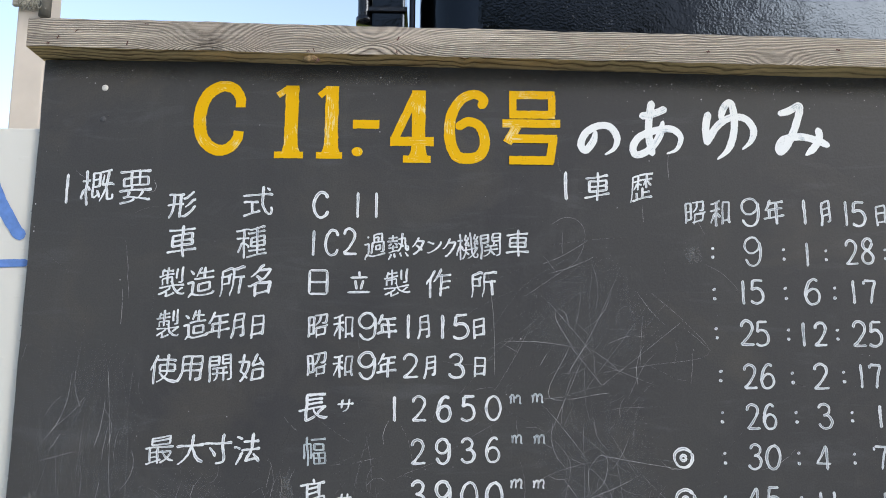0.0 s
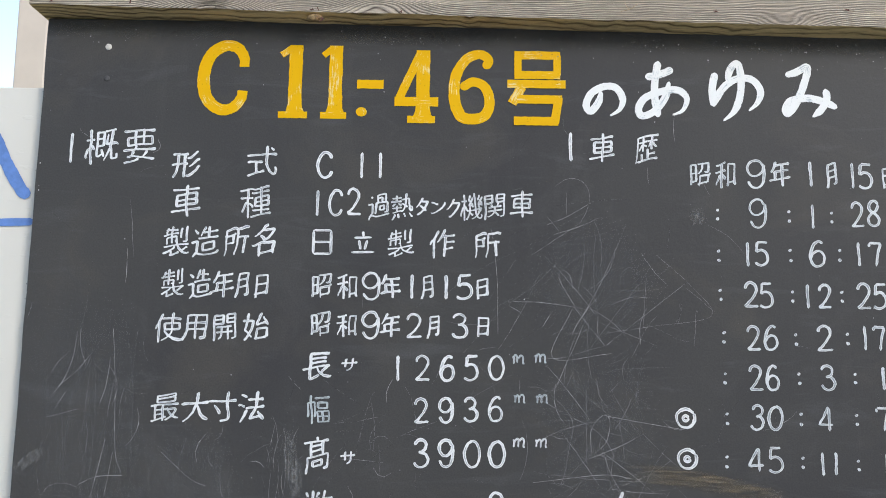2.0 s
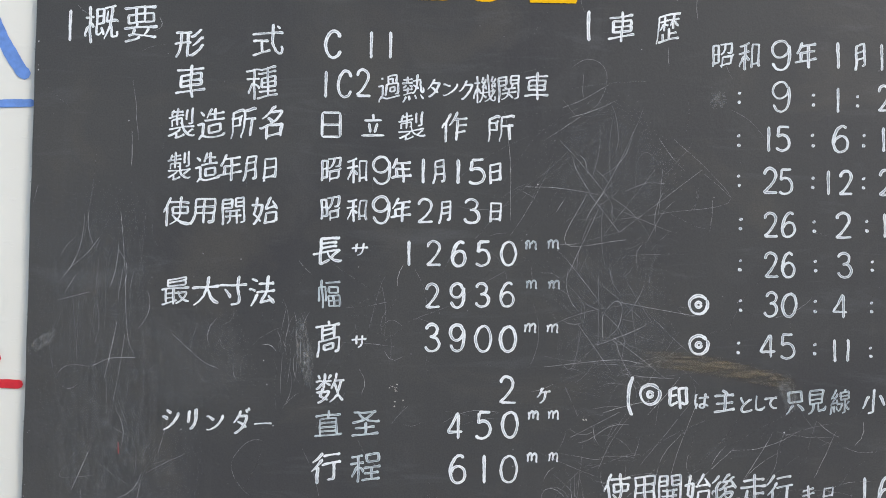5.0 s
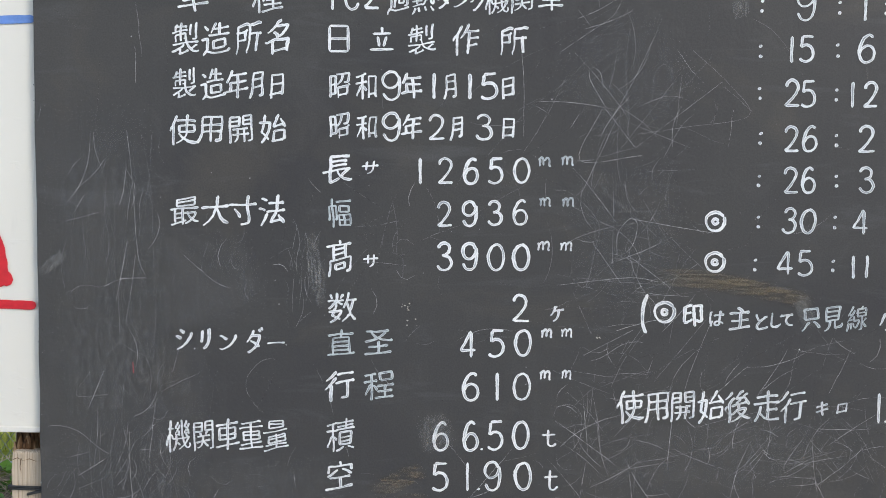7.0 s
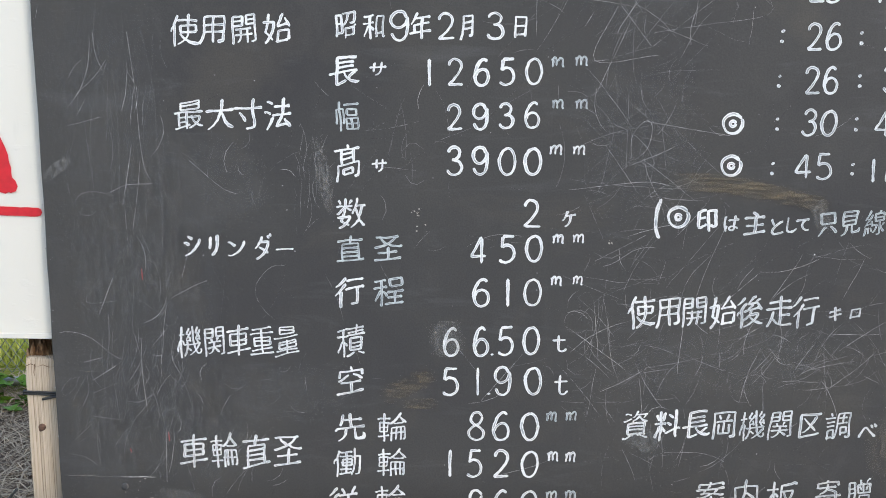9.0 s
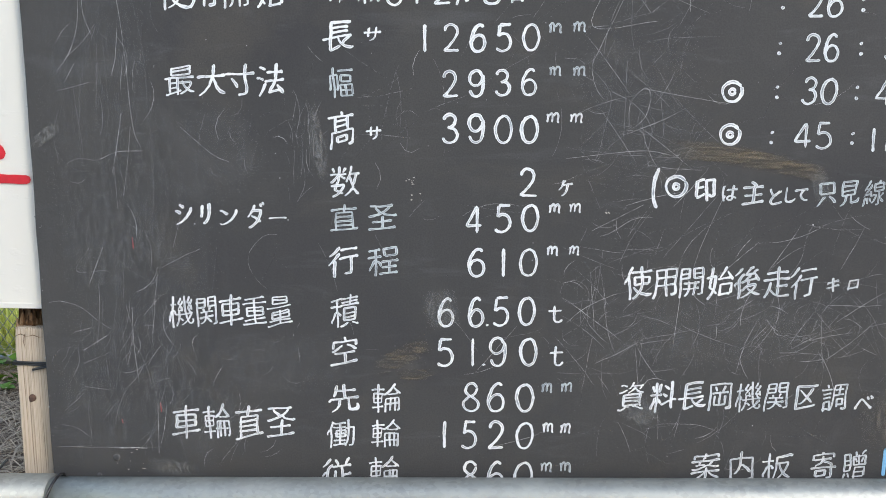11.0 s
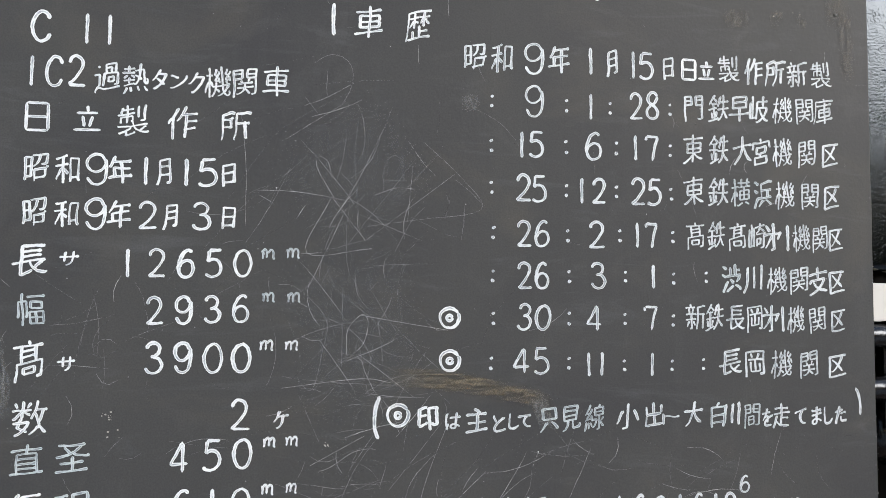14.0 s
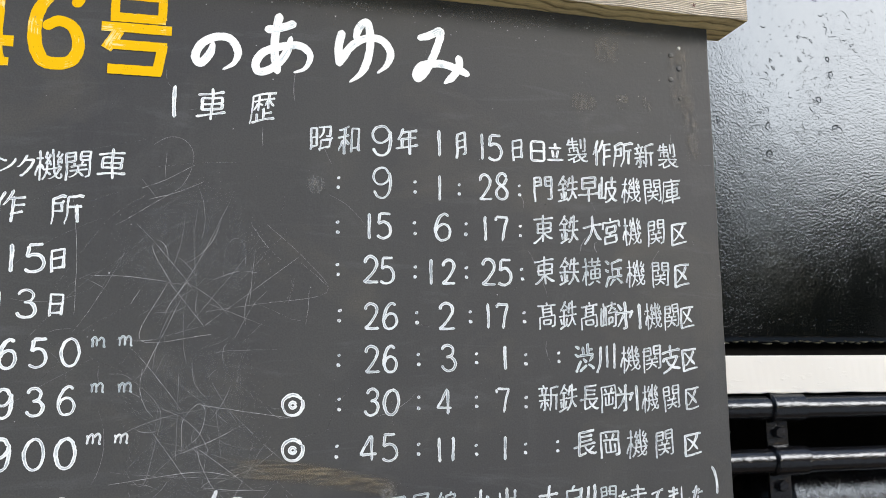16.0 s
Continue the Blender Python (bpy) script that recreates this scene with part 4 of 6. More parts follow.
def word(text, xs, z0, z1, width, height):
    """A word with its characters' middles at xs, on a line from z0 to z1."""
    cells, n = [], len(text)
    for i, (char, x) in enumerate(zip(text, xs)):
        z = z0 + (z1 - z0) * i / max(1, n - 1)
        if char == ".":
            cells.append((char, x, z - height * 0.42, 0.004, 0.004))
        elif char == "：":
            cells.append((char, x, z, width * 0.32, height * 0.58))
        elif char == "◎":
            ring_mark(x, z, width * 0.42)
        elif char in FIGURES:
            tall = 1.1 if char == "9" and ("昭和" in text or text == "9") else 1.0
            wide = {"1": 0.3, "m": 0.82, "t": 0.72, "(": 0.28, ")": 0.28}.get(char, 0.82)
            cells.append((char, x, z, (width - 0.0045) * wide * tall / (0.9 if char in "0" else 1.0), (height - 0.004) * tall))
        else:
            x0, x1, low, high = bounds(char)
            across, up = (1.0, 1.0) if text.startswith("日立") else SLIM.get(char, (1.0, 1.0))
            cells.append((char, x, z, width * across * (0.9 if x > 0.8 else 0.97), height * up * 0.99))
    worn = text in ("直圣", "只見線") or (text == "mm" and int(z0 * 1000) % 3 == 0)
    lettering("painted_character", cells, M["faded" if worn else "white"])


word("1", (-0.57,), 1.839, 1.839, 0.028, 0.056)
word("概要", (-0.521, -0.457), 1.843, 1.843, 0.06, 0.064)
word("形", (-0.378,), 1.813, 1.813, 0.049, 0.049)
word("式", (-0.25,), 1.819, 1.819, 0.056, 0.054)
word("C11", (-0.147, -0.085, -0.055), 1.815, 1.816, 0.036, 0.048)
word("車種", (-0.373, -0.259), 1.751, 1.751, 0.055, 0.058)
word("1C2", (-0.157, -0.126, -0.096), 1.75, 1.753, 0.032, 0.047)
word("過熱", (-0.055, -0.016), 1.747, 1.746, 0.039, 0.044)
word("タンク", (0.017, 0.044, 0.069), 1.746, 1.745, 0.029, 0.034)
word("機関車", (0.099, 0.138, 0.183), 1.746, 1.752, 0.042, 0.047)
word("製造所名", (-0.386, -0.339, -0.289, -0.243), 1.682, 1.686, 0.046, 0.054)
word("製作所", (-0.017, 0.051, 0.125), 1.684, 1.684, 0.046, 0.048)
word("製造年月日", (-0.389, -0.345, -0.307, -0.276, -0.244), 1.613, 1.613, 0.040, 0.049)
word("昭和9年1月15日", (-0.146, -0.104, -0.065, -0.032, 0.002, 0.027, 0.058, 0.088, 0.118), 1.612, 1.613, 0.037, 0.044)
word("使用開始", (-0.392, -0.349, -0.3, -0.249), 1.541, 1.544, 0.047, 0.049)
word("昭和9年2月3日", (-0.146, -0.103, -0.064, -0.031, 0.007, 0.038, 0.082, 0.119), 1.549, 1.549, 0.036, 0.043)
word("長", (-0.148,), 1.482, 1.482, 0.049, 0.050)
word("サ", (-0.097,), 1.485, 1.485, 0.029, 0.023)
word("12650", (-0.018, 0.022, 0.061, 0.101, 0.141), 1.48, 1.483, 0.033, 0.044)
word("mm", (0.176, 0.212), 1.497, 1.498, 0.028, 0.018)
word("最大寸法", (-0.389, -0.34, -0.297, -0.251), 1.414, 1.415, 0.049, 0.050)
word("幅", (-0.144,), 1.413, 1.413, 0.043, 0.049)
word("2936", (0.021, 0.06, 0.1, 0.14), 1.413, 1.417, 0.032, 0.043)
word("mm", (0.178, 0.215), 1.434, 1.434, 0.027, 0.018)
word("髙", (-0.144,), 1.344, 1.344, 0.044, 0.059)
word("サ", (-0.094,), 1.338, 1.338, 0.028, 0.024)
word("3900", (0.021, 0.061, 0.102, 0.142), 1.346, 1.347, 0.034, 0.047)
word("mm", (0.177, 0.213), 1.364, 1.364, 0.027, 0.018)
word("数", (-0.139,), 1.263, 1.263, 0.050, 0.051)
word("2", (0.143,), 1.265, 1.265, 0.034, 0.047)
word("ケ", (0.2,), 1.257, 1.257, 0.028, 0.031)
word("シリンダー", (-0.392, -0.358, -0.322, -0.281, -0.245), 1.21, 1.205, 0.033, 0.040)
word("直圣", (-0.141, -0.082), 1.207, 1.209, 0.047, 0.045)
word("450", (0.06, 0.106, 0.147), 1.208, 1.211, 0.034, 0.047)
word("mm", (0.185, 0.216), 1.226, 1.227, 0.025, 0.018)
word("行程", (-0.144, -0.08), 1.138, 1.139, 0.053, 0.050)
word("610", (0.066, 0.106, 0.147), 1.139, 1.141, 0.036, 0.049)
word("mm", (0.184, 0.217), 1.159, 1.16, 0.025, 0.018)
word("機関車重量", (-0.403, -0.362, -0.323, -0.285, -0.245), 1.053, 1.057, 0.042, 0.054)
word("積", (-0.142,), 1.057, 1.057, 0.049, 0.055)
word("66.50", (0.019, 0.066, 0.084, 0.106, 0.147), 1.058, 1.062, 0.034, 0.050)
word("t", (0.191,), 1.058, 1.058, 0.036, 0.031)
word("空", (-0.142,), 0.994, 0.994, 0.049, 0.052)
word("51.90", (0.018, 0.063, 0.08, 0.102, 0.151), 0.993, 0.996, 0.035, 0.050)
word("t", (0.195,), 0.989, 0.989, 0.036, 0.037)
word("先輪", (-0.144, -0.075), 0.913, 0.914, 0.053, 0.051)
word("860", (0.06, 0.101, 0.147), 0.918, 0.919, 0.037, 0.052)
word("mm", (0.182, 0.214), 0.936, 0.937, 0.025, 0.019)
word("車輪直圣", (-0.402, -0.351, -0.299, -0.247), 0.868, 0.872, 0.050, 0.061)
word("働輪", (-0.15, -0.076), 0.852, 0.854, 0.054, 0.050)
word("1520", (0.018, 0.059, 0.102, 0.148), 0.854, 0.855, 0.035, 0.051)
word("mm", (0.186, 0.214), 0.868, 0.868, 0.026, 0.020)
word("従輪", (-0.157, -0.078), 0.785, 0.789, 0.055, 0.053)
word("860", (0.062, 0.103, 0.148), 0.783, 0.784, 0.038, 0.055)
word("mm", (0.185, 0.216), 0.801, 0.801, 0.026, 0.020)
word("使用開始後走行", (0.319, 0.361, 0.403, 0.448, 0.489, 0.536, 0.577), 1.11, 1.114, 0.046, 0.053)
word("キロ", (0.624, 0.654), 1.111, 1.113, 0.026, 0.028)
word("資料長岡機関区調", (0.318, 0.369, 0.416, 0.46, 0.505, 0.55, 0.597, 0.642), 0.923, 0.928, 0.045, 0.052)
word("べ", (0.689,), 0.918, 0.918, 0.032, 0.035)
word("案内板", (0.445, 0.503, 0.56), 0.807, 0.807, 0.050, 0.053)
word("寄贈", (0.634, 0.684), 0.811, 0.813, 0.045, 0.054)
word("1.601.612", (0.713, 0.725, 0.745, 0.779, 0.812, 0.826, 0.842, 0.871, 0.895), 1.113, 1.113, 0.028, 0.052)
word("6", (0.919,), 1.15, 1.15, 0.024, 0.029)
word("Km", (0.96, 1.002), 1.115, 1.113, 0.036, 0.029)
word("1", (0.265,), 1.852, 1.852, 0.025, 0.054)
word("車歴", (0.319, 0.392), 1.851, 1.851, 0.045, 0.053)
word("昭和9年", (0.481, 0.524, 0.576, 0.617), 1.808, 1.811, 0.038, 0.048)
word("1月15日", (0.668, 0.703, 0.739, 0.76, 0.798), 1.811, 1.808, 0.033, 0.047)
word("製作所新製", (0.901, 0.944, 0.981, 1.021, 1.064), 1.81, 1.81, 0.042, 0.046)
word("：", (0.509,), 1.74, 1.74, 0.039, 0.035)
word("9", (0.576,), 1.743, 1.743, 0.036, 0.048)
word("：", (0.628,), 1.739, 1.739, 0.040, 0.035)
word("1", (0.668,), 1.739, 1.739, 0.028, 0.045)
word("：", (0.699,), 1.738, 1.738, 0.037, 0.032)
word("28", (0.743, 0.769), 1.743, 1.745, 0.030, 0.047)
word("：", (0.799,), 1.74, 1.74, 0.038, 0.031)
word("門鉄早岐機関庫", (0.84, 0.883, 0.919, 0.953, 0.994, 1.034, 1.067), 1.745, 1.75, 0.041, 0.047)
word("：", (0.508,), 1.67, 1.67, 0.039, 0.034)
word("15", (0.557, 0.58), 1.674, 1.675, 0.032, 0.045)
word("：", (0.627,), 1.673, 1.673, 0.040, 0.035)
word("6", (0.673,), 1.676, 1.676, 0.036, 0.047)
word("：", (0.709,), 1.674, 1.674, 0.037, 0.036)
word("17", (0.741, 0.768), 1.676, 1.676, 0.032, 0.044)
word("：", (0.799,), 1.674, 1.674, 0.038, 0.032)
word("東鉄大宮機関区", (0.839, 0.883, 0.923, 0.955, 0.993, 1.036, 1.078), 1.679, 1.678, 0.040, 0.049)
word("：", (0.509,), 1.606, 1.606, 0.038, 0.034)
word("25", (0.56, 0.585), 1.607, 1.607, 0.032, 0.045)
word("：", (0.627,), 1.605, 1.605, 0.040, 0.035)
word("12", (0.654, 0.681), 1.605, 1.606, 0.031, 0.043)
word("：", (0.709,), 1.605, 1.605, 0.037, 0.031)
word("25", (0.746, 0.773), 1.607, 1.607, 0.032, 0.046)
word("：", (0.8,), 1.605, 1.605, 0.038, 0.032)
word("東鉄横浜機関区", (0.839, 0.881, 0.919, 0.957, 0.996, 1.041, 1.079), 1.611, 1.608, 0.040, 0.048)
word("：", (0.512,), 1.536, 1.536, 0.038, 0.034)
word("26", (0.561, 0.589), 1.536, 1.536, 0.032, 0.044)
word("：", (0.63,), 1.534, 1.534, 0.040, 0.034)
word("2", (0.678,), 1.537, 1.537, 0.035, 0.045)
word("：", (0.714,), 1.536, 1.536, 0.037, 0.035)
word("17", (0.744, 0.767), 1.538, 1.538, 0.029, 0.043)
word("：", (0.802,), 1.536, 1.536, 0.038, 0.032)
word("髙鉄髙崎㐧1機関区", (0.841, 0.877, 0.913, 0.946, 0.974, 1, 1.024, 1.057, 1.086), 1.541, 1.539, 0.036, 0.046)
word("：", (0.512,), 1.471, 1.471, 0.038, 0.033)
word("26", (0.562, 0.589), 1.472, 1.472, 0.031, 0.044)
word("：", (0.632,), 1.471, 1.471, 0.039, 0.034)
word("3", (0.679,), 1.473, 1.473, 0.034, 0.044)
word("：", (0.723,), 1.473, 1.473, 0.037, 0.031)
word("1", (0.769,), 1.472, 1.472, 0.028, 0.041)
word("：", (0.803,), 1.471, 1.471, 0.037, 0.031)
word("：", (0.858,), 1.474, 1.474, 0.038, 0.031)
word("渋川機関支区", (0.901, 0.938, 0.98, 1.018, 1.052, 1.085), 1.472, 1.47, 0.041, 0.046)
word("◎", (0.446,), 1.406, 1.406, 0.035, 0.034)
word("：", (0.512,), 1.406, 1.406, 0.037, 0.032)
word("30", (0.562, 0.591), 1.409, 1.409, 0.031, 0.043)
word("：", (0.632,), 1.407, 1.407, 0.039, 0.034)
word("4", (0.672,), 1.408, 1.408, 0.034, 0.042)
word("：", (0.723,), 1.407, 1.407, 0.036, 0.031)
word("7", (0.765,), 1.408, 1.408, 0.033, 0.042)
word("：", (0.802,), 1.405, 1.405, 0.038, 0.031)
word("新鉄長岡㐧1機関区", (0.84, 0.873, 0.908, 0.94, 0.968, 0.989, 1.012, 1.05, 1.086), 1.411, 1.407, 0.036, 0.045)
word("◎", (0.447,), 1.342, 1.342, 0.035, 0.034)
word("：", (0.51,), 1.339, 1.339, 0.037, 0.032)
word("45", (0.557, 0.588), 1.342, 1.342, 0.034, 0.042)
word("：", (0.632,), 1.338, 1.338, 0.039, 0.033)
word("11", (0.664, 0.685), 1.337, 1.337, 0.026, 0.040)
word("：", (0.721,), 1.335, 1.335, 0.036, 0.030)
word("1", (0.767,), 1.336, 1.336, 0.028, 0.040)
word("：", (0.8,), 1.334, 1.334, 0.037, 0.030)
word("：", (0.852,), 1.337, 1.337, 0.038, 0.031)
word("長岡機関区", (0.898, 0.941, 0.986, 1.034, 1.083), 1.339, 1.335, 0.044, 0.046)
word("(", (0.339,), 1.259, 1.259, 0.040, 0.066)
word("◎", (0.37,), 1.262, 1.262, 0.037, 0.037)
word("印", (0.415,), 1.258, 1.258, 0.037, 0.041)
word("は", (0.453,), 1.253, 1.253, 0.028, 0.028)
word("主", (0.49,), 1.254, 1.254, 0.037, 0.038)
word("として", (0.523, 0.546, 0.563), 1.249, 1.251, 0.027, 0.028)
word("只見線", (0.601, 0.636, 0.674), 1.254, 1.257, 0.036, 0.042)
word("小出", (0.727, 0.77), 1.257, 1.258, 0.040, 0.039)
word("〜", (0.798,), 1.256, 1.256, 0.028, 0.022)
word("大白川間", (0.835, 0.876, 0.898, 0.933), 1.26, 1.255, 0.037, 0.040)
word("を", (0.96,), 1.252, 1.252, 0.025, 0.031)
word("走", (0.984,), 1.255, 1.255, 0.033, 0.040)
word("てました", (1.018, 1.046, 1.066, 1.088), 1.253, 1.256, 0.027, 0.033)
word(")", (1.119,), 1.277, 1.277, 0.040, 0.048)


def maker_marks(x, z, width, height, gap):
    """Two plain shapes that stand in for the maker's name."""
    w, h = width / 2, height / 2
    first = (((-w, h), (-w, -h)), ((w, h), (w, -h)), ((-w, h), (w, h)), ((-w, 0), (w, 0)), ((-w, -h), (w, -h)))
    second = (((-w, h * 0.4), (w, h * 0.45)), ((-w * 1.3, -h * 0.85), (w * 1.3, -h * 0.8)), ((0, h * 0.95), (0.001, h * 0.5)), ((-w * 0.45, h * 0.2), (-w * 0.25, -h * 0.6)), ((w * 0.5, h * 0.2), (w * 0.2, -h * 0.6)))
    for shape, at in ((first, x), (second, x + gap)):
        bm = bmesh.new()
        uv = bm.loops.layers.uv.new("UVMap")
        for k, (a, b) in enumerate(shape):
            brush_line(bm, uv, [(at + a[0] + (b[0] - a[0]) * i / 10, z + a[1] + (b[1] - a[1]) * i / 10) for i in range(11)], lambda t, way: 0.0044 - 0.0008 * abs(way.x), FACE - 0.000025 * k, 5.0 * k + at)
        part("lettering", bm, M["white"], board)


maker_marks(-0.147, 1.685, 0.029, 0.039, 0.067)
maker_marks(0.832, 1.807, 0.022, 0.032, 0.03)


# ---- the heading: broad yellow strokes with slab feet, then broad white brushwork ----
def heading(strokes, material=None, label="yellow painted heading character"):
    """strokes: (points, width, bend) with points as (x, z)."""
    bm = bmesh.new()
    uv = bm.loops.layers.uv.new("UVMap")
    yellow = material is None
    for k, (points, width, bend) in enumerate(strokes):
        shift = Vector((0.0022, -0.002, 0)) if yellow else Vector((0, 0, 0))
        line = curve_through([Vector((*p, 0)) + shift for p in points], 9) if bend else [(Vector((*points[0], 0)) + shift).lerp(Vector((*points[1], 0)) + shift, i / 12) for i in range(13)]
        breadth = (lambda t, way, width=width: width(t)) if callable(width) else (lambda t, way, width=width: width)
        brush_line(bm, uv, [p.xy for p in line], breadth, FACE - 0.00009 * k, 5.3 * k + points[0][0] * 70, 0.1, bend != 1)
    part("heading_letter", bm, material or M["yellow"], board, label)


def numeral_one(x0, x1, z0, z1, w):
    stem = x0 + (x1 - x0) * 0.56
    heading([(((stem, z0 + 0.006), (stem, (z0 + z1) / 2), (stem, z1)), lambda t: w * (1 + 0.8 * math.exp(-17 * t)), 2), (((x0, z0 + 0.006), (x1, z0 + 0.006)), 0.0115, False), (((stem - w * 0.3, z1 - 0.005), (x0 + 0.003, z1 - 0.018)), 0.011, False)])


heading([(((-0.291, 1.986), (-0.292, 2.003), (-0.305, 2.02), (-0.327, 2.022), (-0.35, 2.003), (-0.359, 1.965), (-0.352, 1.93), (-0.33, 1.911), (-0.308, 1.914), (-0.294, 1.931), (-0.292, 1.944)), lambda t: 0.0165 + 0.0045 * math.sin(math.pi * t), 2)])
numeral_one(-0.231, -0.182, 1.897, 2.026, 0.0225)
numeral_one(-0.16, -0.116, 1.897, 2.026, 0.0225)
heading([(((-0.0905, 1.918), (-0.0905, 1.91), (-0.0905, 1.902)), lambda t: 0.002 + 0.0165 * math.sin(math.pi * min(1, max(0, t))) ** 0.5, 2)])
heading([(((-0.099, 1.9585), (-0.054, 1.9585)), 0.0155, False)])
heading([(((0.013, 1.9), (0.013, 1.96), (0.013, 2.02)), lambda t: 0.023 * (1 + 0.7 * math.exp(-17 * t)), 2), (((0.008, 2.014), (-0.027, 1.935)), 0.0145, False), (((-0.035, 1.929), (0.039, 1.929)), 0.016, False), (((-0.013, 1.898), (0.034, 1.898)), 0.0125, False)])
heading([(((0.117, 1.989), (0.124, 2.004), (0.109, 2.014), (0.086, 2.005), (0.069, 1.976), (0.066, 1.937), (0.077, 1.906), (0.098, 1.9), (0.119, 1.908), (0.126, 1.932), (0.117, 1.957), (0.097, 1.965), (0.077, 1.953)), lambda t: 0.0195 - 0.004 * abs(2 * t - 1), True)])
heading([(((0.168, 2.014), (0.246, 2.014)), 0.0145, False), (((0.174, 2.014), (0.174, 1.979)), 0.0125, False), (((0.241, 2.014), (0.241, 1.979)), 0.0125, False), (((0.168, 1.979), (0.246, 1.979)), 0.014, False), (((0.156, 1.963), (0.255, 1.963)), 0.0145, False), (((0.181, 1.958), (0.164, 1.928)), 0.016, False), (((0.172, 1.936), (0.249, 1.936)), 0.015, False), (((0.243, 1.94), (0.236, 1.894)), 0.0145, False), (((0.242, 1.898), (0.167, 1.898)), 0.015, False)])

def brush(t):
    return 0.0125 * min(1.0, 0.45 + 6 * t) * min(1.0, 0.25 + 3.2 * (1 - t))


def slab(t):
    return 0.0128 * min(1.0, 0.75 + 4 * t) * min(1.0, 0.75 + 4 * (1 - t))


heading([(((0.318, 1.95), (0.313, 1.931), (0.3, 1.915), (0.292, 1.925), (0.3, 1.945), (0.321, 1.958), (0.342, 1.957), (0.354, 1.938), (0.349, 1.919), (0.332, 1.907)), brush, True)], M["bright"], "broad white brushed heading character")
heading([(((0.393, 1.976), (0.417, 1.981), (0.441, 1.991)), slab, True), (((0.416, 2.005), (0.41, 1.973), (0.409, 1.939), (0.414, 1.906)), slab, True), (((0.434, 1.969), (0.426, 1.94), (0.407, 1.916), (0.386, 1.908), (0.381, 1.922), (0.393, 1.94), (0.42, 1.951), (0.448, 1.954), (0.463, 1.94), (0.456, 1.919), (0.438, 1.91)), brush, True)], M["bright"], "broad white brushed heading character")
heading([(((0.513, 1.986), (0.507, 1.957), (0.509, 1.926)), slab, True), (((0.51, 1.93), (0.524, 1.957), (0.548, 1.975), (0.574, 1.975), (0.589, 1.956), (0.584, 1.935), (0.568, 1.919)), brush, True), (((0.532, 1.971), (0.54, 1.994), (0.552, 2.002), (0.557, 1.976), (0.554, 1.945), (0.543, 1.918), (0.524, 1.901)), brush, True)], M["bright"], "broad white brushed heading character")
heading([(((0.633, 1.983), (0.652, 1.989), (0.671, 1.998), (0.666, 1.973), (0.651, 1.937), (0.635, 1.916), (0.631, 1.924), (0.641, 1.938), (0.67, 1.943), (0.697, 1.937), (0.719, 1.927)), slab, True), (((0.7, 1.96), (0.702, 1.943), (0.692, 1.924), (0.676, 1.91)), brush, True)], M["bright"], "broad white brushed heading character")

# part of the donor's line, kept as plain blue bars
bm = bmesh.new()
for a, b in (((0.732, 0.84), (0.732, 0.798)), ((0.756, 0.84), (0.756, 0.798)), ((0.732, 0.84), (0.756, 0.84)), ((0.732, 0.82), (0.756, 0.82))):
    ribbon(bm, [a, b], 0.006, FACE)
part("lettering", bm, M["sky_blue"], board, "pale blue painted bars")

bpy.data.objects.remove(pen)


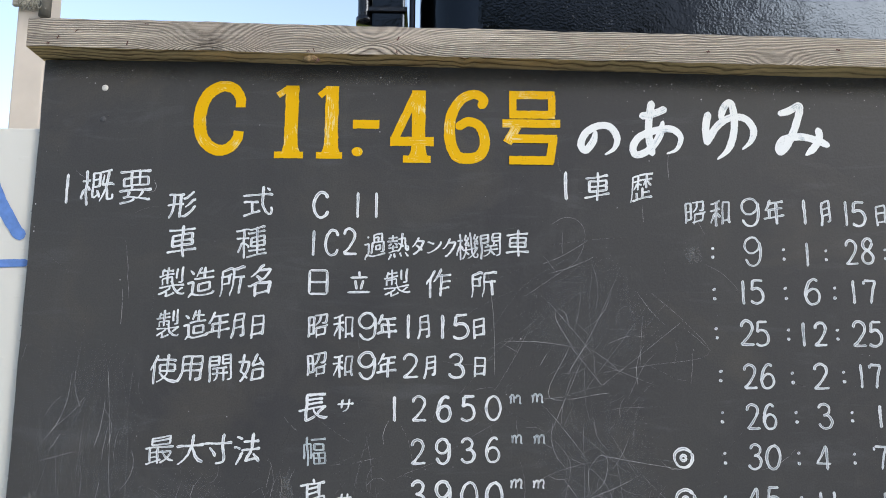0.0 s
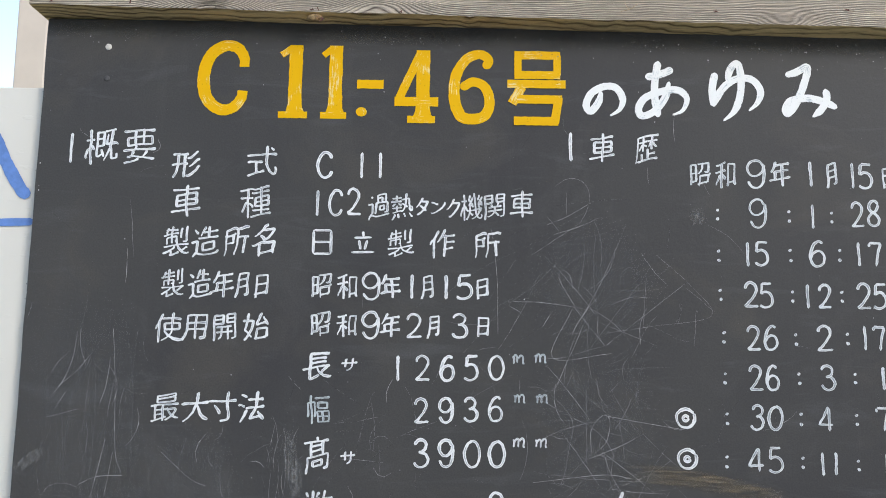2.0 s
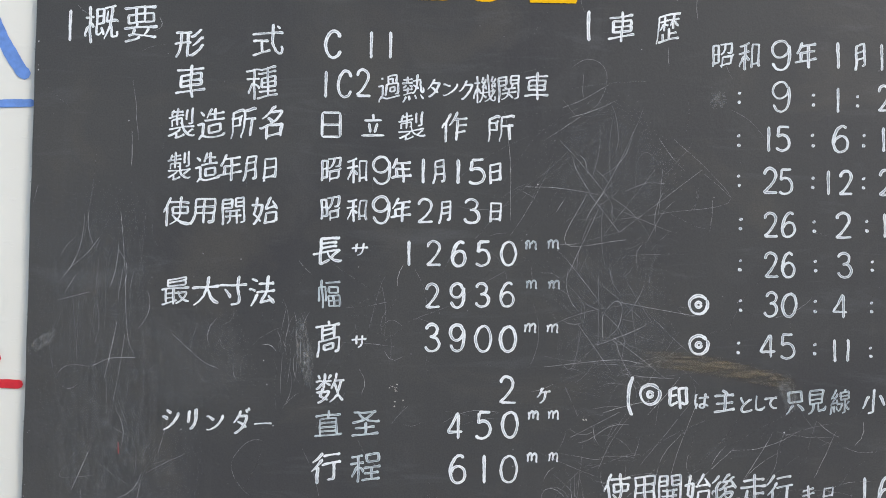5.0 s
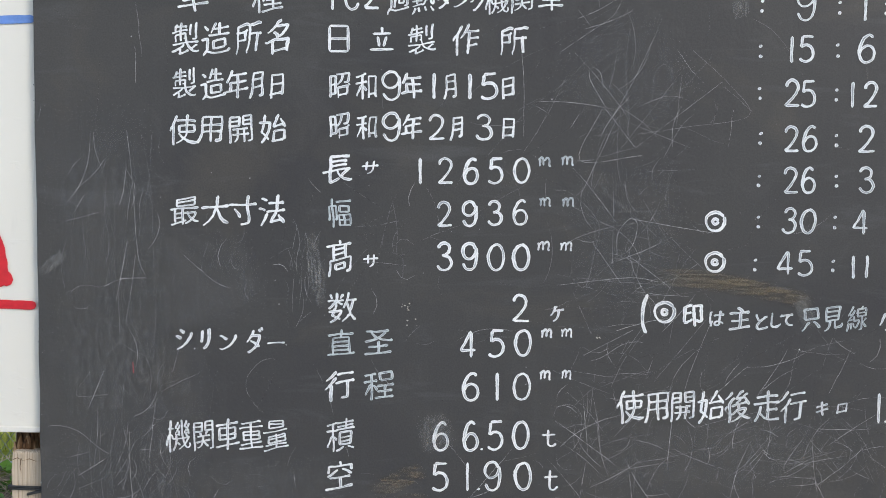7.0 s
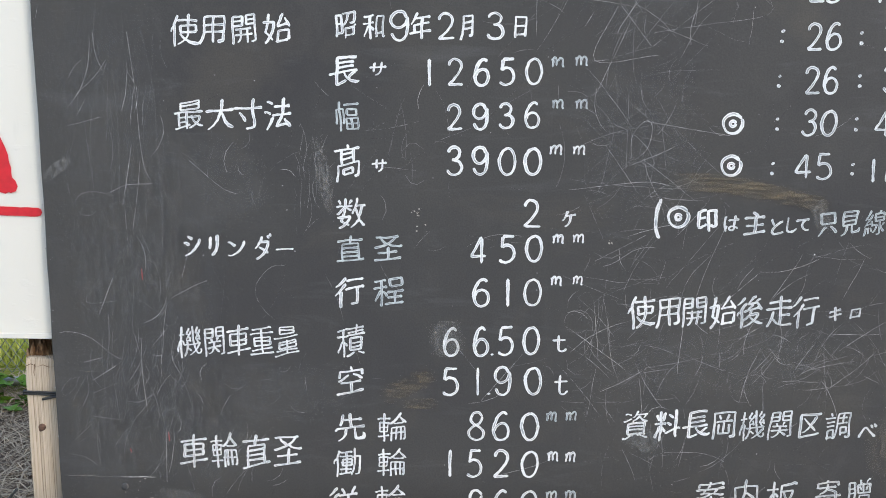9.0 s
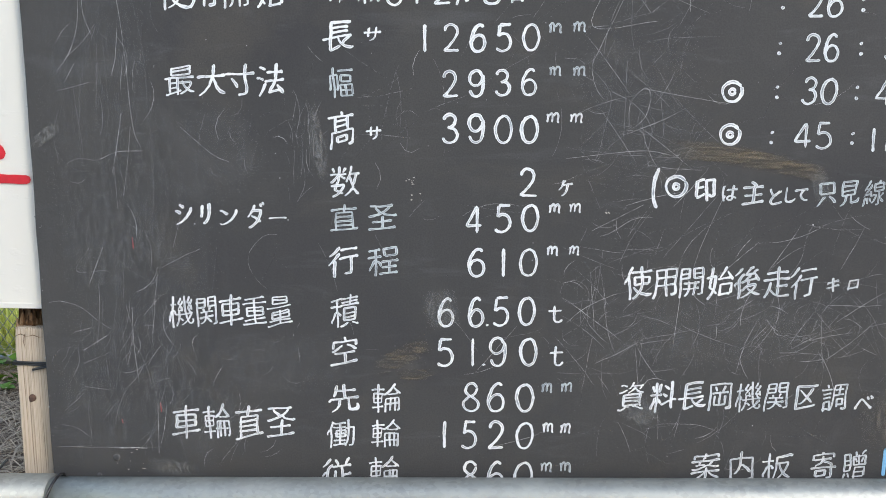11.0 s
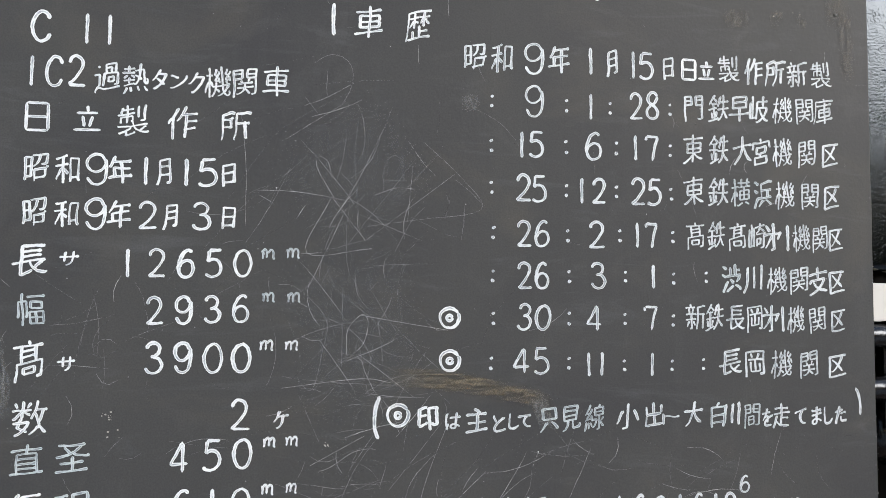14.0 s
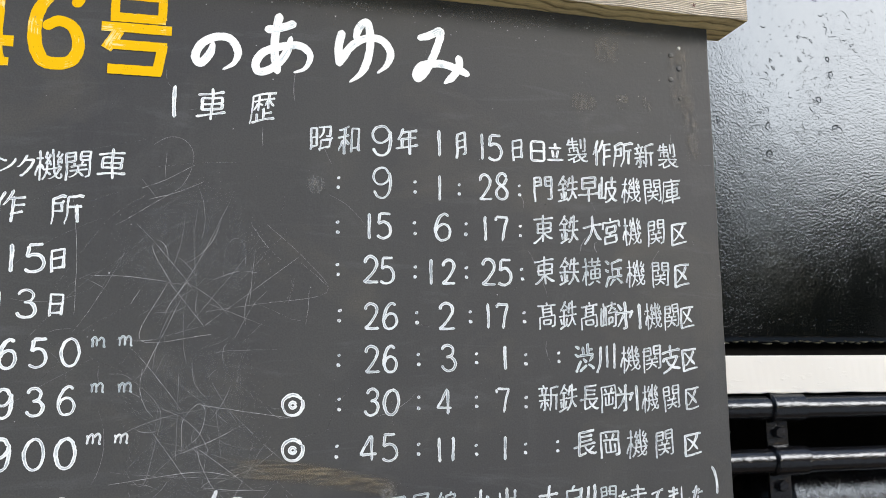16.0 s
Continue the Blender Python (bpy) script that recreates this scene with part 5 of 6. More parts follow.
# ---- scratches, scuffs and paint specks on the board ----
def build_scratches():
    rnd = random.Random(5)
    bm = bmesh.new()

    def score(x, z, length, angle, bend, width):
        way = Vector((math.cos(angle), math.sin(angle)))
        side = Vector((-way.y, way.x))
        n = max(3, int(length / 0.012))
        wob = rnd.uniform(0, 50)
        pts = []
        for i in range(n + 1):
            t = i / n
            p = Vector((x, z)) + way * length * (t - 0.5) + side * (bend * 4 * t * (1 - t) + 0.0014 * noise.noise(Vector((t * length * 45, wob, 0))))
            if LEFT + 0.004 < p.x < RIGHT - 0.004 and 0.72 < p.y < 2.04:
                pts.append(p)
        if len(pts) > 2:
            ribbon(bm, pts, lambda t: width * (0.35 + 0.65 * math.sin(math.pi * min(1, t * 1.15)) ** 0.5), FACE - 0.0006, 0.4, round_ends=False)

    # fields: middle, spread, count, chief angle, its spread, lengths
    fields = (
        (-0.5, 1.4, 0.05, 0.12, 16, 88, 14, 0.04, 0.16), (-0.3, 1.34, 0.08, 0.04, 16, 70, 50, 0.02, 0.06),
        (-0.455, 1.02, 0.035, 0.07, 30, 84, 14, 0.03, 0.14), (-0.44, 1.1, 0.05, 0.06, 12, 62, 40, 0.02, 0.07),
        (-0.33, 0.86, 0.03, 0.03, 16, 66, 10, 0.03, 0.08), (-0.5, 0.9, 0.06, 0.05, 12, 80, 40, 0.02, 0.05),
        (-0.3, 0.98, 0.1, 0.03, 12, 60, 60, 0.02, 0.05), (-0.21, 1.33, 0.015, 0.05, 16, 84, 10, 0.03, 0.1),
        (0.25, 1.62, 0.09, 0.09, 18, 42, 25, 0.05, 0.24), (0.33, 1.58, 0.08, 0.06, 12, 100, 40, 0.03, 0.13),
        (0.32, 1.4, 0.06, 0.08, 34, 80, 55, 0.03, 0.15), (0.3, 1.33, 0.06, 0.05, 22, 10, 25, 0.04, 0.16),
        (0.29, 1.13, 0.05, 0.08, 40, 50, 60, 0.03, 0.12), (0.28, 1.0, 0.06, 0.05, 26, 60, 60, 0.03, 0.11),
        (0.45, 1.03, 0.12, 0.03, 60, 65, 60, 0.025, 0.12), (0.62, 1.04, 0.1, 0.035, 60, 60, 60, 0.025, 0.12),
        (0.85, 1.04, 0.1, 0.04, 44, 60, 60, 0.03, 0.1), (0.5, 1.17, 0.12, 0.03, 16, 30, 30, 0.04, 0.14),
        (0.8, 1.19, 0.12, 0.03, 14, 40, 40, 0.04, 0.12), (0.4, 0.86, 0.12, 0.04, 30, 60, 60, 0.03, 0.11),
        (-0.05, 1.38, 0.05, 0.04, 12, 50, 60, 0.03, 0.1), (0.0, 1.2, 0.15, 0.1, 14, 60, 60, 0.03, 0.13),
        (0.95, 1.6, 0.15, 0.2, 10, 60, 60, 0.02, 0.06), (0.3, 1.35, 0.6, 0.45, 70, 70, 60, 0.02, 0.1),
    )
    for x, z, sx, sz, count, angle, spread, low, high in fields:
        for _ in range(int(count * 1.7)):
            a = radians(rnd.gauss(angle, spread))
            score(rnd.gauss(x, sx), rnd.gauss(z, sz), low + (high - low) * rnd.random() ** 1.6, a, rnd.gauss(0, 0.005), rnd.uniform(0.00022, 0.00052))
    # long idle scribbles that curl and double back
    for x, z, count in ((0.3, 1.4, 7), (0.3, 1.6, 4), (0.28, 1.12, 9), (0.42, 1.02, 9), (0.6, 1.04, 7), (-0.49, 1.36, 7), (-0.5, 1.02, 9), (-0.3, 1.12, 4), (0.85, 1.06, 6), (0.34, 0.87, 5)):
        for _ in range(count):
            p, a, curl, pts = Vector((rnd.gauss(x, 0.05), rnd.gauss(z, 0.05))), rnd.uniform(0, 6.3), rnd.gauss(0, 0.12), []
            for _ in range(rnd.randint(6, 20)):
                if not (LEFT + 0.01 < p.x < RIGHT - 0.01 and 0.75 < p.y < 2.0):
                    break
                pts.append(p.copy())
                p += Vector((math.cos(a), math.sin(a))) * 0.007
                a += curl
                curl = curl * 0.96 + rnd.gauss(0, 0.06)
            if len(pts) > 3:
                ribbon(bm, pts, rnd.uniform(0.0002, 0.0004), FACE - 0.0006, 0.4, round_ends=False)
    # children's loops and crossings
    for _ in range(2):
        x, z = rnd.choice(((0.3, 1.63), (0.36, 1.4), (0.3, 1.36), (0.5, 1.0), (0.27, 1.15)))
        x, z, rx, rz, a0 = rnd.gauss(x, 0.04), rnd.gauss(z, 0.04), rnd.uniform(0.012, 0.04), rnd.uniform(0.018, 0.05), rnd.uniform(0, 6)
        ribbon(bm, [(x + rx * math.cos(a0 + k * 0.35), z + rz * math.sin(a0 + k * 0.33)) for k in range(16)], 0.0005, FACE - 0.0006, 0.4, round_ends=False)
    # the ones that stand out
    def line(*points):
        ribbon(bm, [p.xy for p in curve_through([(*p, 0) for p in points], 6)], rnd.uniform(0.00028, 0.0005), FACE - 0.0006, 0.4, round_ends=False)

    line((0.298, 1.746), (0.2, 1.688), (0.157, 1.637), (0.115, 1.571))
    line((0.302, 1.731), (0.273, 1.705), (0.242, 1.683))
    line((0.241, 1.656), (0.204, 1.619), (0.145, 1.572), (0.082, 1.499))
    line((0.305, 1.701), (0.3, 1.648), (0.305, 1.598), (0.32, 1.541), (0.433, 1.661))
    line((0.317, 1.519), (0.385, 1.572), (0.453, 1.625))
    line((0.32, 1.541), (0.396, 1.553), (0.493, 1.571), (0.461, 1.62), (0.404, 1.671))
    line((0.27, 1.583), (0.245, 1.626), (0.248, 1.643), (0.261, 1.635), (0.266, 1.613))
    line((0.291, 1.658), (0.237, 1.615))
    line((0.265, 1.58), (0.232, 1.5), (0.328, 1.508))
    line((0.27, 1.58), (0.317, 1.521))
    line((0.343, 1.593), (0.345, 1.632), (0.358, 1.649), (0.372, 1.639), (0.374, 1.611))
    line((0.328, 1.587), (0.363, 1.6), (0.39, 1.599))
    line((0.225, 1.732), (0.244, 1.708))
    line((0.225, 1.719), (0.256, 1.732), (0.298, 1.757))
    line((0.24, 1.751), (0.303, 1.76), (0.358, 1.764))
    line((0.281, 1.644), (0.274, 1.608))
    line((0.36, 1.5), (0.386, 1.55), (0.407, 1.573))
    line((0.193, 1.453), (0.219, 1.448), (0.262, 1.404), (0.258, 1.357), (0.244, 1.301), (0.224, 1.313))
    line((0.293, 1.352), (0.294, 1.387), (0.314, 1.41), (0.324, 1.398), (0.317, 1.367), (0.299, 1.35))
    line((0.314, 1.409), (0.379, 1.398), (0.443, 1.388))
    line((0.31, 1.352), (0.353, 1.32), (0.395, 1.287))
    line((0.247, 1.401), (0.297, 1.399))
    line((0.299, 1.428), (0.332, 1.402), (0.368, 1.37))
    line((0.217, 1.318), (0.286, 1.387))
    line((0.2, 1.303), (0.312, 1.316), (0.359, 1.31))
    line((0.224, 1.295), (0.255, 1.226))
    line((0.442, 1.243), (0.413, 1.167), (0.397, 1.105))
    line((0.563, 1.235), (0.537, 1.168))
    line((0.244, 1.192), (0.321, 1.233))
    line((0.341, 1.154), (0.399, 1.194), (0.457, 1.222))
    line((0.211, 1.411), (0.261, 1.419))
    line((0.206, 1.274), (0.29, 1.259))
    line((0.255, 1.427), (0.264, 1.316))
    line((0.286, 1.451), (0.286, 1.334))
    line((0.37, 1.463), (0.376, 1.358))
    line((0.213, 1.128), (0.237, 1.14), (0.26, 1.073))
    line((-0.533, 1.537), (-0.531, 1.508), (-0.521, 1.48))
    line((-0.575, 1.468), (-0.565, 1.485), (-0.552, 1.497))
    line((-0.515, 1.496), (-0.533, 1.472), (-0.563, 1.445))
    line((-0.506, 1.496), (-0.518, 1.475), (-0.537, 1.455))
    line((-0.507, 1.482), (-0.478, 1.456), (-0.444, 1.437))
    line((-0.481, 1.541), (-0.476, 1.496), (-0.471, 1.437), (-0.468, 1.377), (-0.463, 1.334), (-0.454, 1.313))
    line((-0.46, 1.544), (-0.45, 1.496), (-0.442, 1.439))
    line((-0.441, 1.537), (-0.446, 1.463), (-0.459, 1.403), (-0.463, 1.373))
    line((-0.549, 1.436), (-0.483, 1.442), (-0.442, 1.439))
    line((-0.55, 1.437), (-0.569, 1.404))
    line((-0.55, 1.437), (-0.53, 1.411))
    line((-0.58, 1.396), (-0.556, 1.402), (-0.528, 1.41))
    line((-0.497, 1.511), (-0.457, 1.519))
    line((-0.516, 1.447), (-0.511, 1.411), (-0.502, 1.368))
    line((-0.505, 1.479), (-0.502, 1.42), (-0.501, 1.351))
    line((-0.501, 1.351), (-0.505, 1.273))
    line((-0.442, 1.437), (-0.44, 1.326), (-0.437, 1.264), (-0.442, 1.175))
    line((-0.482, 1.364), (-0.49, 1.321), (-0.5, 1.273))
    line((-0.537, 1.328), (-0.508, 1.324), (-0.489, 1.319))
    line((-0.492, 1.327), (-0.492, 1.299), (-0.485, 1.264), (-0.469, 1.219), (-0.455, 1.184), (-0.447, 1.164))
    line((-0.519, 1.293), (-0.491, 1.305), (-0.451, 1.307))
    line((-0.553, 1.301), (-0.543, 1.284))
    line((-0.548, 1.283), (-0.537, 1.285))
    line((-0.537, 1.243), (-0.509, 1.232), (-0.482, 1.22))
    line((-0.524, 1.24), (-0.527, 1.21), (-0.524, 1.174), (-0.515, 1.137))
    line((-0.481, 1.217), (-0.507, 1.192), (-0.524, 1.174))
    line((-0.497, 1.281), (-0.495, 1.217))
    line((-0.469, 1.343), (-0.476, 1.29), (-0.485, 1.237))
    line((-0.544, 1.155), (-0.566, 1.117), (-0.516, 1.119))
    line((-0.522, 1.156), (-0.547, 1.096))
    line((-0.575, 1.116), (-0.547, 1.091), (-0.52, 1.07))
    line((-0.513, 1.156), (-0.492, 1.129), (-0.444, 1.097))
    line((-0.495, 1.156), (-0.483, 1.138), (-0.474, 1.133))
    line((-0.541, 1.072), (-0.546, 1.025), (-0.544, 0.978), (-0.543, 0.92))
    line((-0.527, 1.068), (-0.53, 1.016), (-0.527, 0.969), (-0.521, 0.913))
    line((-0.532, 1.096), (-0.533, 1.054), (-0.54, 0.997))
    line((-0.503, 1.078), (-0.513, 1.016), (-0.509, 0.969), (-0.505, 0.921))
    line((-0.491, 1.064), (-0.483, 1.026), (-0.484, 0.998), (-0.493, 0.964))
    line((-0.481, 1.059), (-0.481, 0.998), (-0.476, 0.936))
    line((-0.457, 1.015), (-0.451, 0.979))
    line((-0.587, 1.002), (-0.543, 1.001))
    line((-0.576, 1.017), (-0.547, 1.025))
    line((-0.563, 0.987), (-0.524, 1.012))
    line((-0.564, 0.965), (-0.521, 0.984))
    line((-0.583, 0.992), (-0.602, 0.987), (-0.615, 0.969), (-0.609, 0.961), (-0.594, 0.973), (-0.587, 0.989), (-0.583, 0.994))
    line((-0.572, 0.992), (-0.571, 0.968), (-0.582, 0.943))
    line((-0.541, 1.026), (-0.574, 0.992), (-0.6, 0.948))
    line((-0.437, 1.076), (-0.462, 1.047))
    line((-0.564, 0.926), (-0.523, 0.921))
    line((-0.556, 0.928), (-0.561, 0.881), (-0.557, 0.832))
    line((-0.56, 0.92), (-0.557, 0.862), (-0.561, 0.832))
    line((-0.606, 0.861), (-0.583, 0.856), (-0.563, 0.842))
    line((-0.451, 0.955), (-0.422, 0.98), (-0.417, 0.97))
    line((-0.46, 0.946), (-0.423, 0.968))
    line((-0.482, 0.907), (-0.439, 0.919), (-0.392, 0.926), (-0.348, 0.923))
    line((-0.445, 0.863), (-0.477, 0.823))
    line((-0.438, 0.883), (-0.467, 0.828))
    line((-0.452, 0.858), (-0.483, 0.833))
    line((-0.427, 0.895), (-0.411, 0.834), (-0.403, 0.799))
    line((-0.447, 0.902), (-0.449, 0.814))
    line((-0.396, 1.211), (-0.411, 1.157))
    line((-0.392, 1.344), (-0.367, 1.322), (-0.341, 1.301), (-0.319, 1.292))
    line((-0.342, 1.158), (-0.351, 1.093), (-0.36, 1.056))
    # a scored groove near the foot
    for k in range(7):
        score(-0.6 + 0.023 * k, 0.8225 + rnd.uniform(-0.0015, 0.0015), 0.035, rnd.gauss(0, 0.03), 0, 0.0014)
    # specks of dried paint, thicker under the beam
    for k in range(1000):
        x, z = rnd.uniform(LEFT + 0.01, RIGHT - 0.01), rnd.uniform(0.75, 2.05)
        if k > 260:
            x = max(x, rnd.uniform(LEFT, RIGHT)) if k % 3 else x
            z = 2.056 - 0.0115 * (x - LEFT) - abs(rnd.gauss(0, 0.018))
        if k > 860:
            x, z = (LEFT + abs(rnd.gauss(0.002, 0.003)) if k % 2 else RIGHT - abs(rnd.gauss(0.002, 0.003))), rnd.uniform(0.75, 2.04)
        r = 0.0004 + 0.0009 * rnd.random() ** 2
        v = [bm.verts.new((x + r * math.cos(t), FACE - 0.0007, z + r * math.sin(t))) for t in (0.3, 1.6, 2.8, 4.1, 5.3)]
        bm.faces.new(v[::-1])
    tagged(part("scratched_surface", bm, M["scratch"], board, "fine pale scratches and specks"), kind="stuff")
    for x, z, tall in ((-0.475, 1.163, 0.016), (-0.443, 0.893, 0.014), (-0.507, 0.868, 0.005)):
        tick = bmesh.new()
        ribbon(tick, [(x, z + tall / 2), (x + 0.0006, z), (x + 0.001, z - tall / 2)], 0.002, FACE - 0.0003, 0.3)
        part("red_tick", tick, M["scratch_red"], board, "dull red paint tick")
    for cx, cz, count, reach in ((-0.036, 1.262, 9, 0.006), (0.268, 1.22, 5, 0.003), (-0.028, 1.24, 4, 0.006), (-0.49, 0.79, 9, 0.014), (0.8, 0.9, 6, 0.03), (1.02, 1.93, 5, 0.03)):
        for _ in range(count):
            chip, x, z, r = bmesh.new(), rnd.gauss(cx, reach), rnd.gauss(cz, reach), rnd.uniform(0.0005, 0.0013)
            chip.faces.new([chip.verts.new((x + r * rnd.uniform(0.5, 2.0) * math.cos(t), FACE - 0.0008, z + r * rnd.uniform(0.6, 1.3) * math.sin(t))) for t in (5.3, 4.1, 2.8, 1.6, 0.3)])
            part("paint_chip", chip, M["chip"], board)


scuff_count = 0


def scuff(x, z, width, height, turn, material, bow=0.0):
    """A rubbed patch: a grid with its own coordinates, fading out at the rim."""
    global scuff_count
    scuff_count += 1
    bm = bmesh.new()
    uv = bm.loops.layers.uv.new("UVMap")
    n = 10
    rows = []
    for i in range(n + 1):
        row = []
        for j in range(3):
            u, w = (i / n - 0.5) * width, (j / 2 - 0.5) * height
            w += bow * (1 - (2 * i / n - 1) ** 2)
            c, s = math.cos(radians(turn)), math.sin(radians(turn))
            v = bm.verts.new((x + c * u - s * w, FACE - 0.0009 - 0.00002 * scuff_count, z + s * u + c * w))
            row.append((v, (i / n, j / 2)))
        rows.append(row)
    for a, b in zip(rows, rows[1:]):
        for j in range(2):
            corners = (a[j], b[j], b[j + 1], a[j + 1])
            f = bm.faces.new([c[0] for c in corners])
            for loop, c in zip(f.loops, corners):
                loop[uv].uv = c[1]
    part("scuff", bm, material, board, "rubbed smear in the paint")


build_scratches()
# pale rubbed patches; those on the left also paint in a lighter sheen
for hx, hz, hw, hh, ht in ((-0.52, 1.42, 0.2, 0.34, 6), (-0.47, 1.06, 0.26, 0.36, -5), (-0.55, 0.86, 0.14, 0.2, 0), (-0.36, 1.3, 0.2, 0.16, 20), (-0.4, 0.88, 0.2, 0.18, -30), (0.31, 1.38, 0.2, 0.26, 10), (0.45, 1.03, 0.4, 0.13, 5), (-0.5, 1.2, 0.2, 0.2, 12), (0.3, 1.62, 0.22, 0.2, 35), (-0.25, 0.97, 0.26, 0.1, 4)):
    scuff(hx, hz, hw, hh, ht, M["haze"])
scuff(-0.185, 1.33, 0.024, 0.11, 4, M["chalk"])
scuff(-0.175, 1.3, 0.02, 0.08, 2, M["chalk"])
scuff(0.475, 1.298, 0.27, 0.034, -9, M["brown"], 0.01)
scuff(0.5, 1.296, 0.2, 0.026, -10, M["brown"], 0.008)
scuff(0.59, 1.265, 0.03, 0.06, 20, M["chalk"])
scuff(-0.05, 0.985, 0.1, 0.035, 28, M["brown"])
scuff(-0.03, 0.955, 0.06, 0.02, 3, M["brown"])
scuff(-0.6, 1.33, 0.06, 0.02, 35, M["chalk"])
scuff(0.475, 1.735, 0.03, 0.03, 10, M["chalk"])
for k_ in range(8):
    scuff(-0.5 + 0.215 * k_, 2.047 - 0.002 * k_, 0.26, 0.034, -0.5, M["dust"])
scuff(0.011, 1.064, 0.06, 0.065, 10, M["chalk"])
for sx_, sz_, sw_, sh_ in ((0.915, 1.896, 0.05, 0.035), (0.985, 1.9, 0.025, 0.03), (1.03, 1.9, 0.02, 0.03), (1.095, 1.95, 0.05, 0.13), (0.96, 1.99, 0.05, 0.05), (1.11, 1.86, 0.03, 0.12)):
    scuff(sx_, sz_, sw_, sh_, 3, M["stain"])
scuff(0.93, 1.07, 0.16, 0.09, 0, M["chalk"])
scuff(-0.43, 0.79, 0.09, 0.03, -8, M["chalk"])
scuff(0.33, 0.9, 0.06, 0.05, -30, M["chalk"])
scuff(0.78, 0.9, 0.2, 0.12, 10, M["stain"])


# ---- the white sign, the timbers and the rail beside the board ----
def build_sign():
    sign = thing("white_sign", "white enamelled sign with blue and red brush strokes", "sign", at=(-0.95, 0.02, 1.053))
    part("panel", box(-0.42, 0.36, 0.0, 0.01, 0.0, 0.896, 0.002, 2), M["sign"], sign)
    part("bottom_rim", box(-0.421, 0.361, -0.003, 0.012, -0.003, 0.006, 0.001, 1), M["sign"], sign, "grey folded rim")
    layer = [0]

    def stroke(points, width, material):
        layer[0] += 1
        bm = bmesh.new()
        line = curve_through([(p[0] + 0.95, p[1] - 1.053, 0) for p in points], 10)
        ribbon(bm, [p.xy for p in line], width, -0.001 - 0.0003 * layer[0], 0.12)
        part("brush_stroke", bm, material, sign)
    stroke([(-0.74, 1.898), (-0.71, 1.86), (-0.686, 1.814), (-0.66, 1.772), (-0.652, 1.764)], 0.021, M["blue"])
    stroke([(-0.8, 1.714), (-0.72, 1.713), (-0.64, 1.7155)], 0.013, M["blue"])
    stroke([(-0.77, 1.375), (-0.745, 1.388), (-0.718, 1.378), (-0.703, 1.35), (-0.698, 1.318), (-0.697, 1.303)], 0.03, M["red"])
    stroke([(-0.7, 1.305), (-0.69, 1.304), (-0.686, 1.3)], 0.022, M["red"])
    stroke([(-0.84, 1.256), (-0.72, 1.26), (-0.645, 1.2585)], 0.014, M["red"])


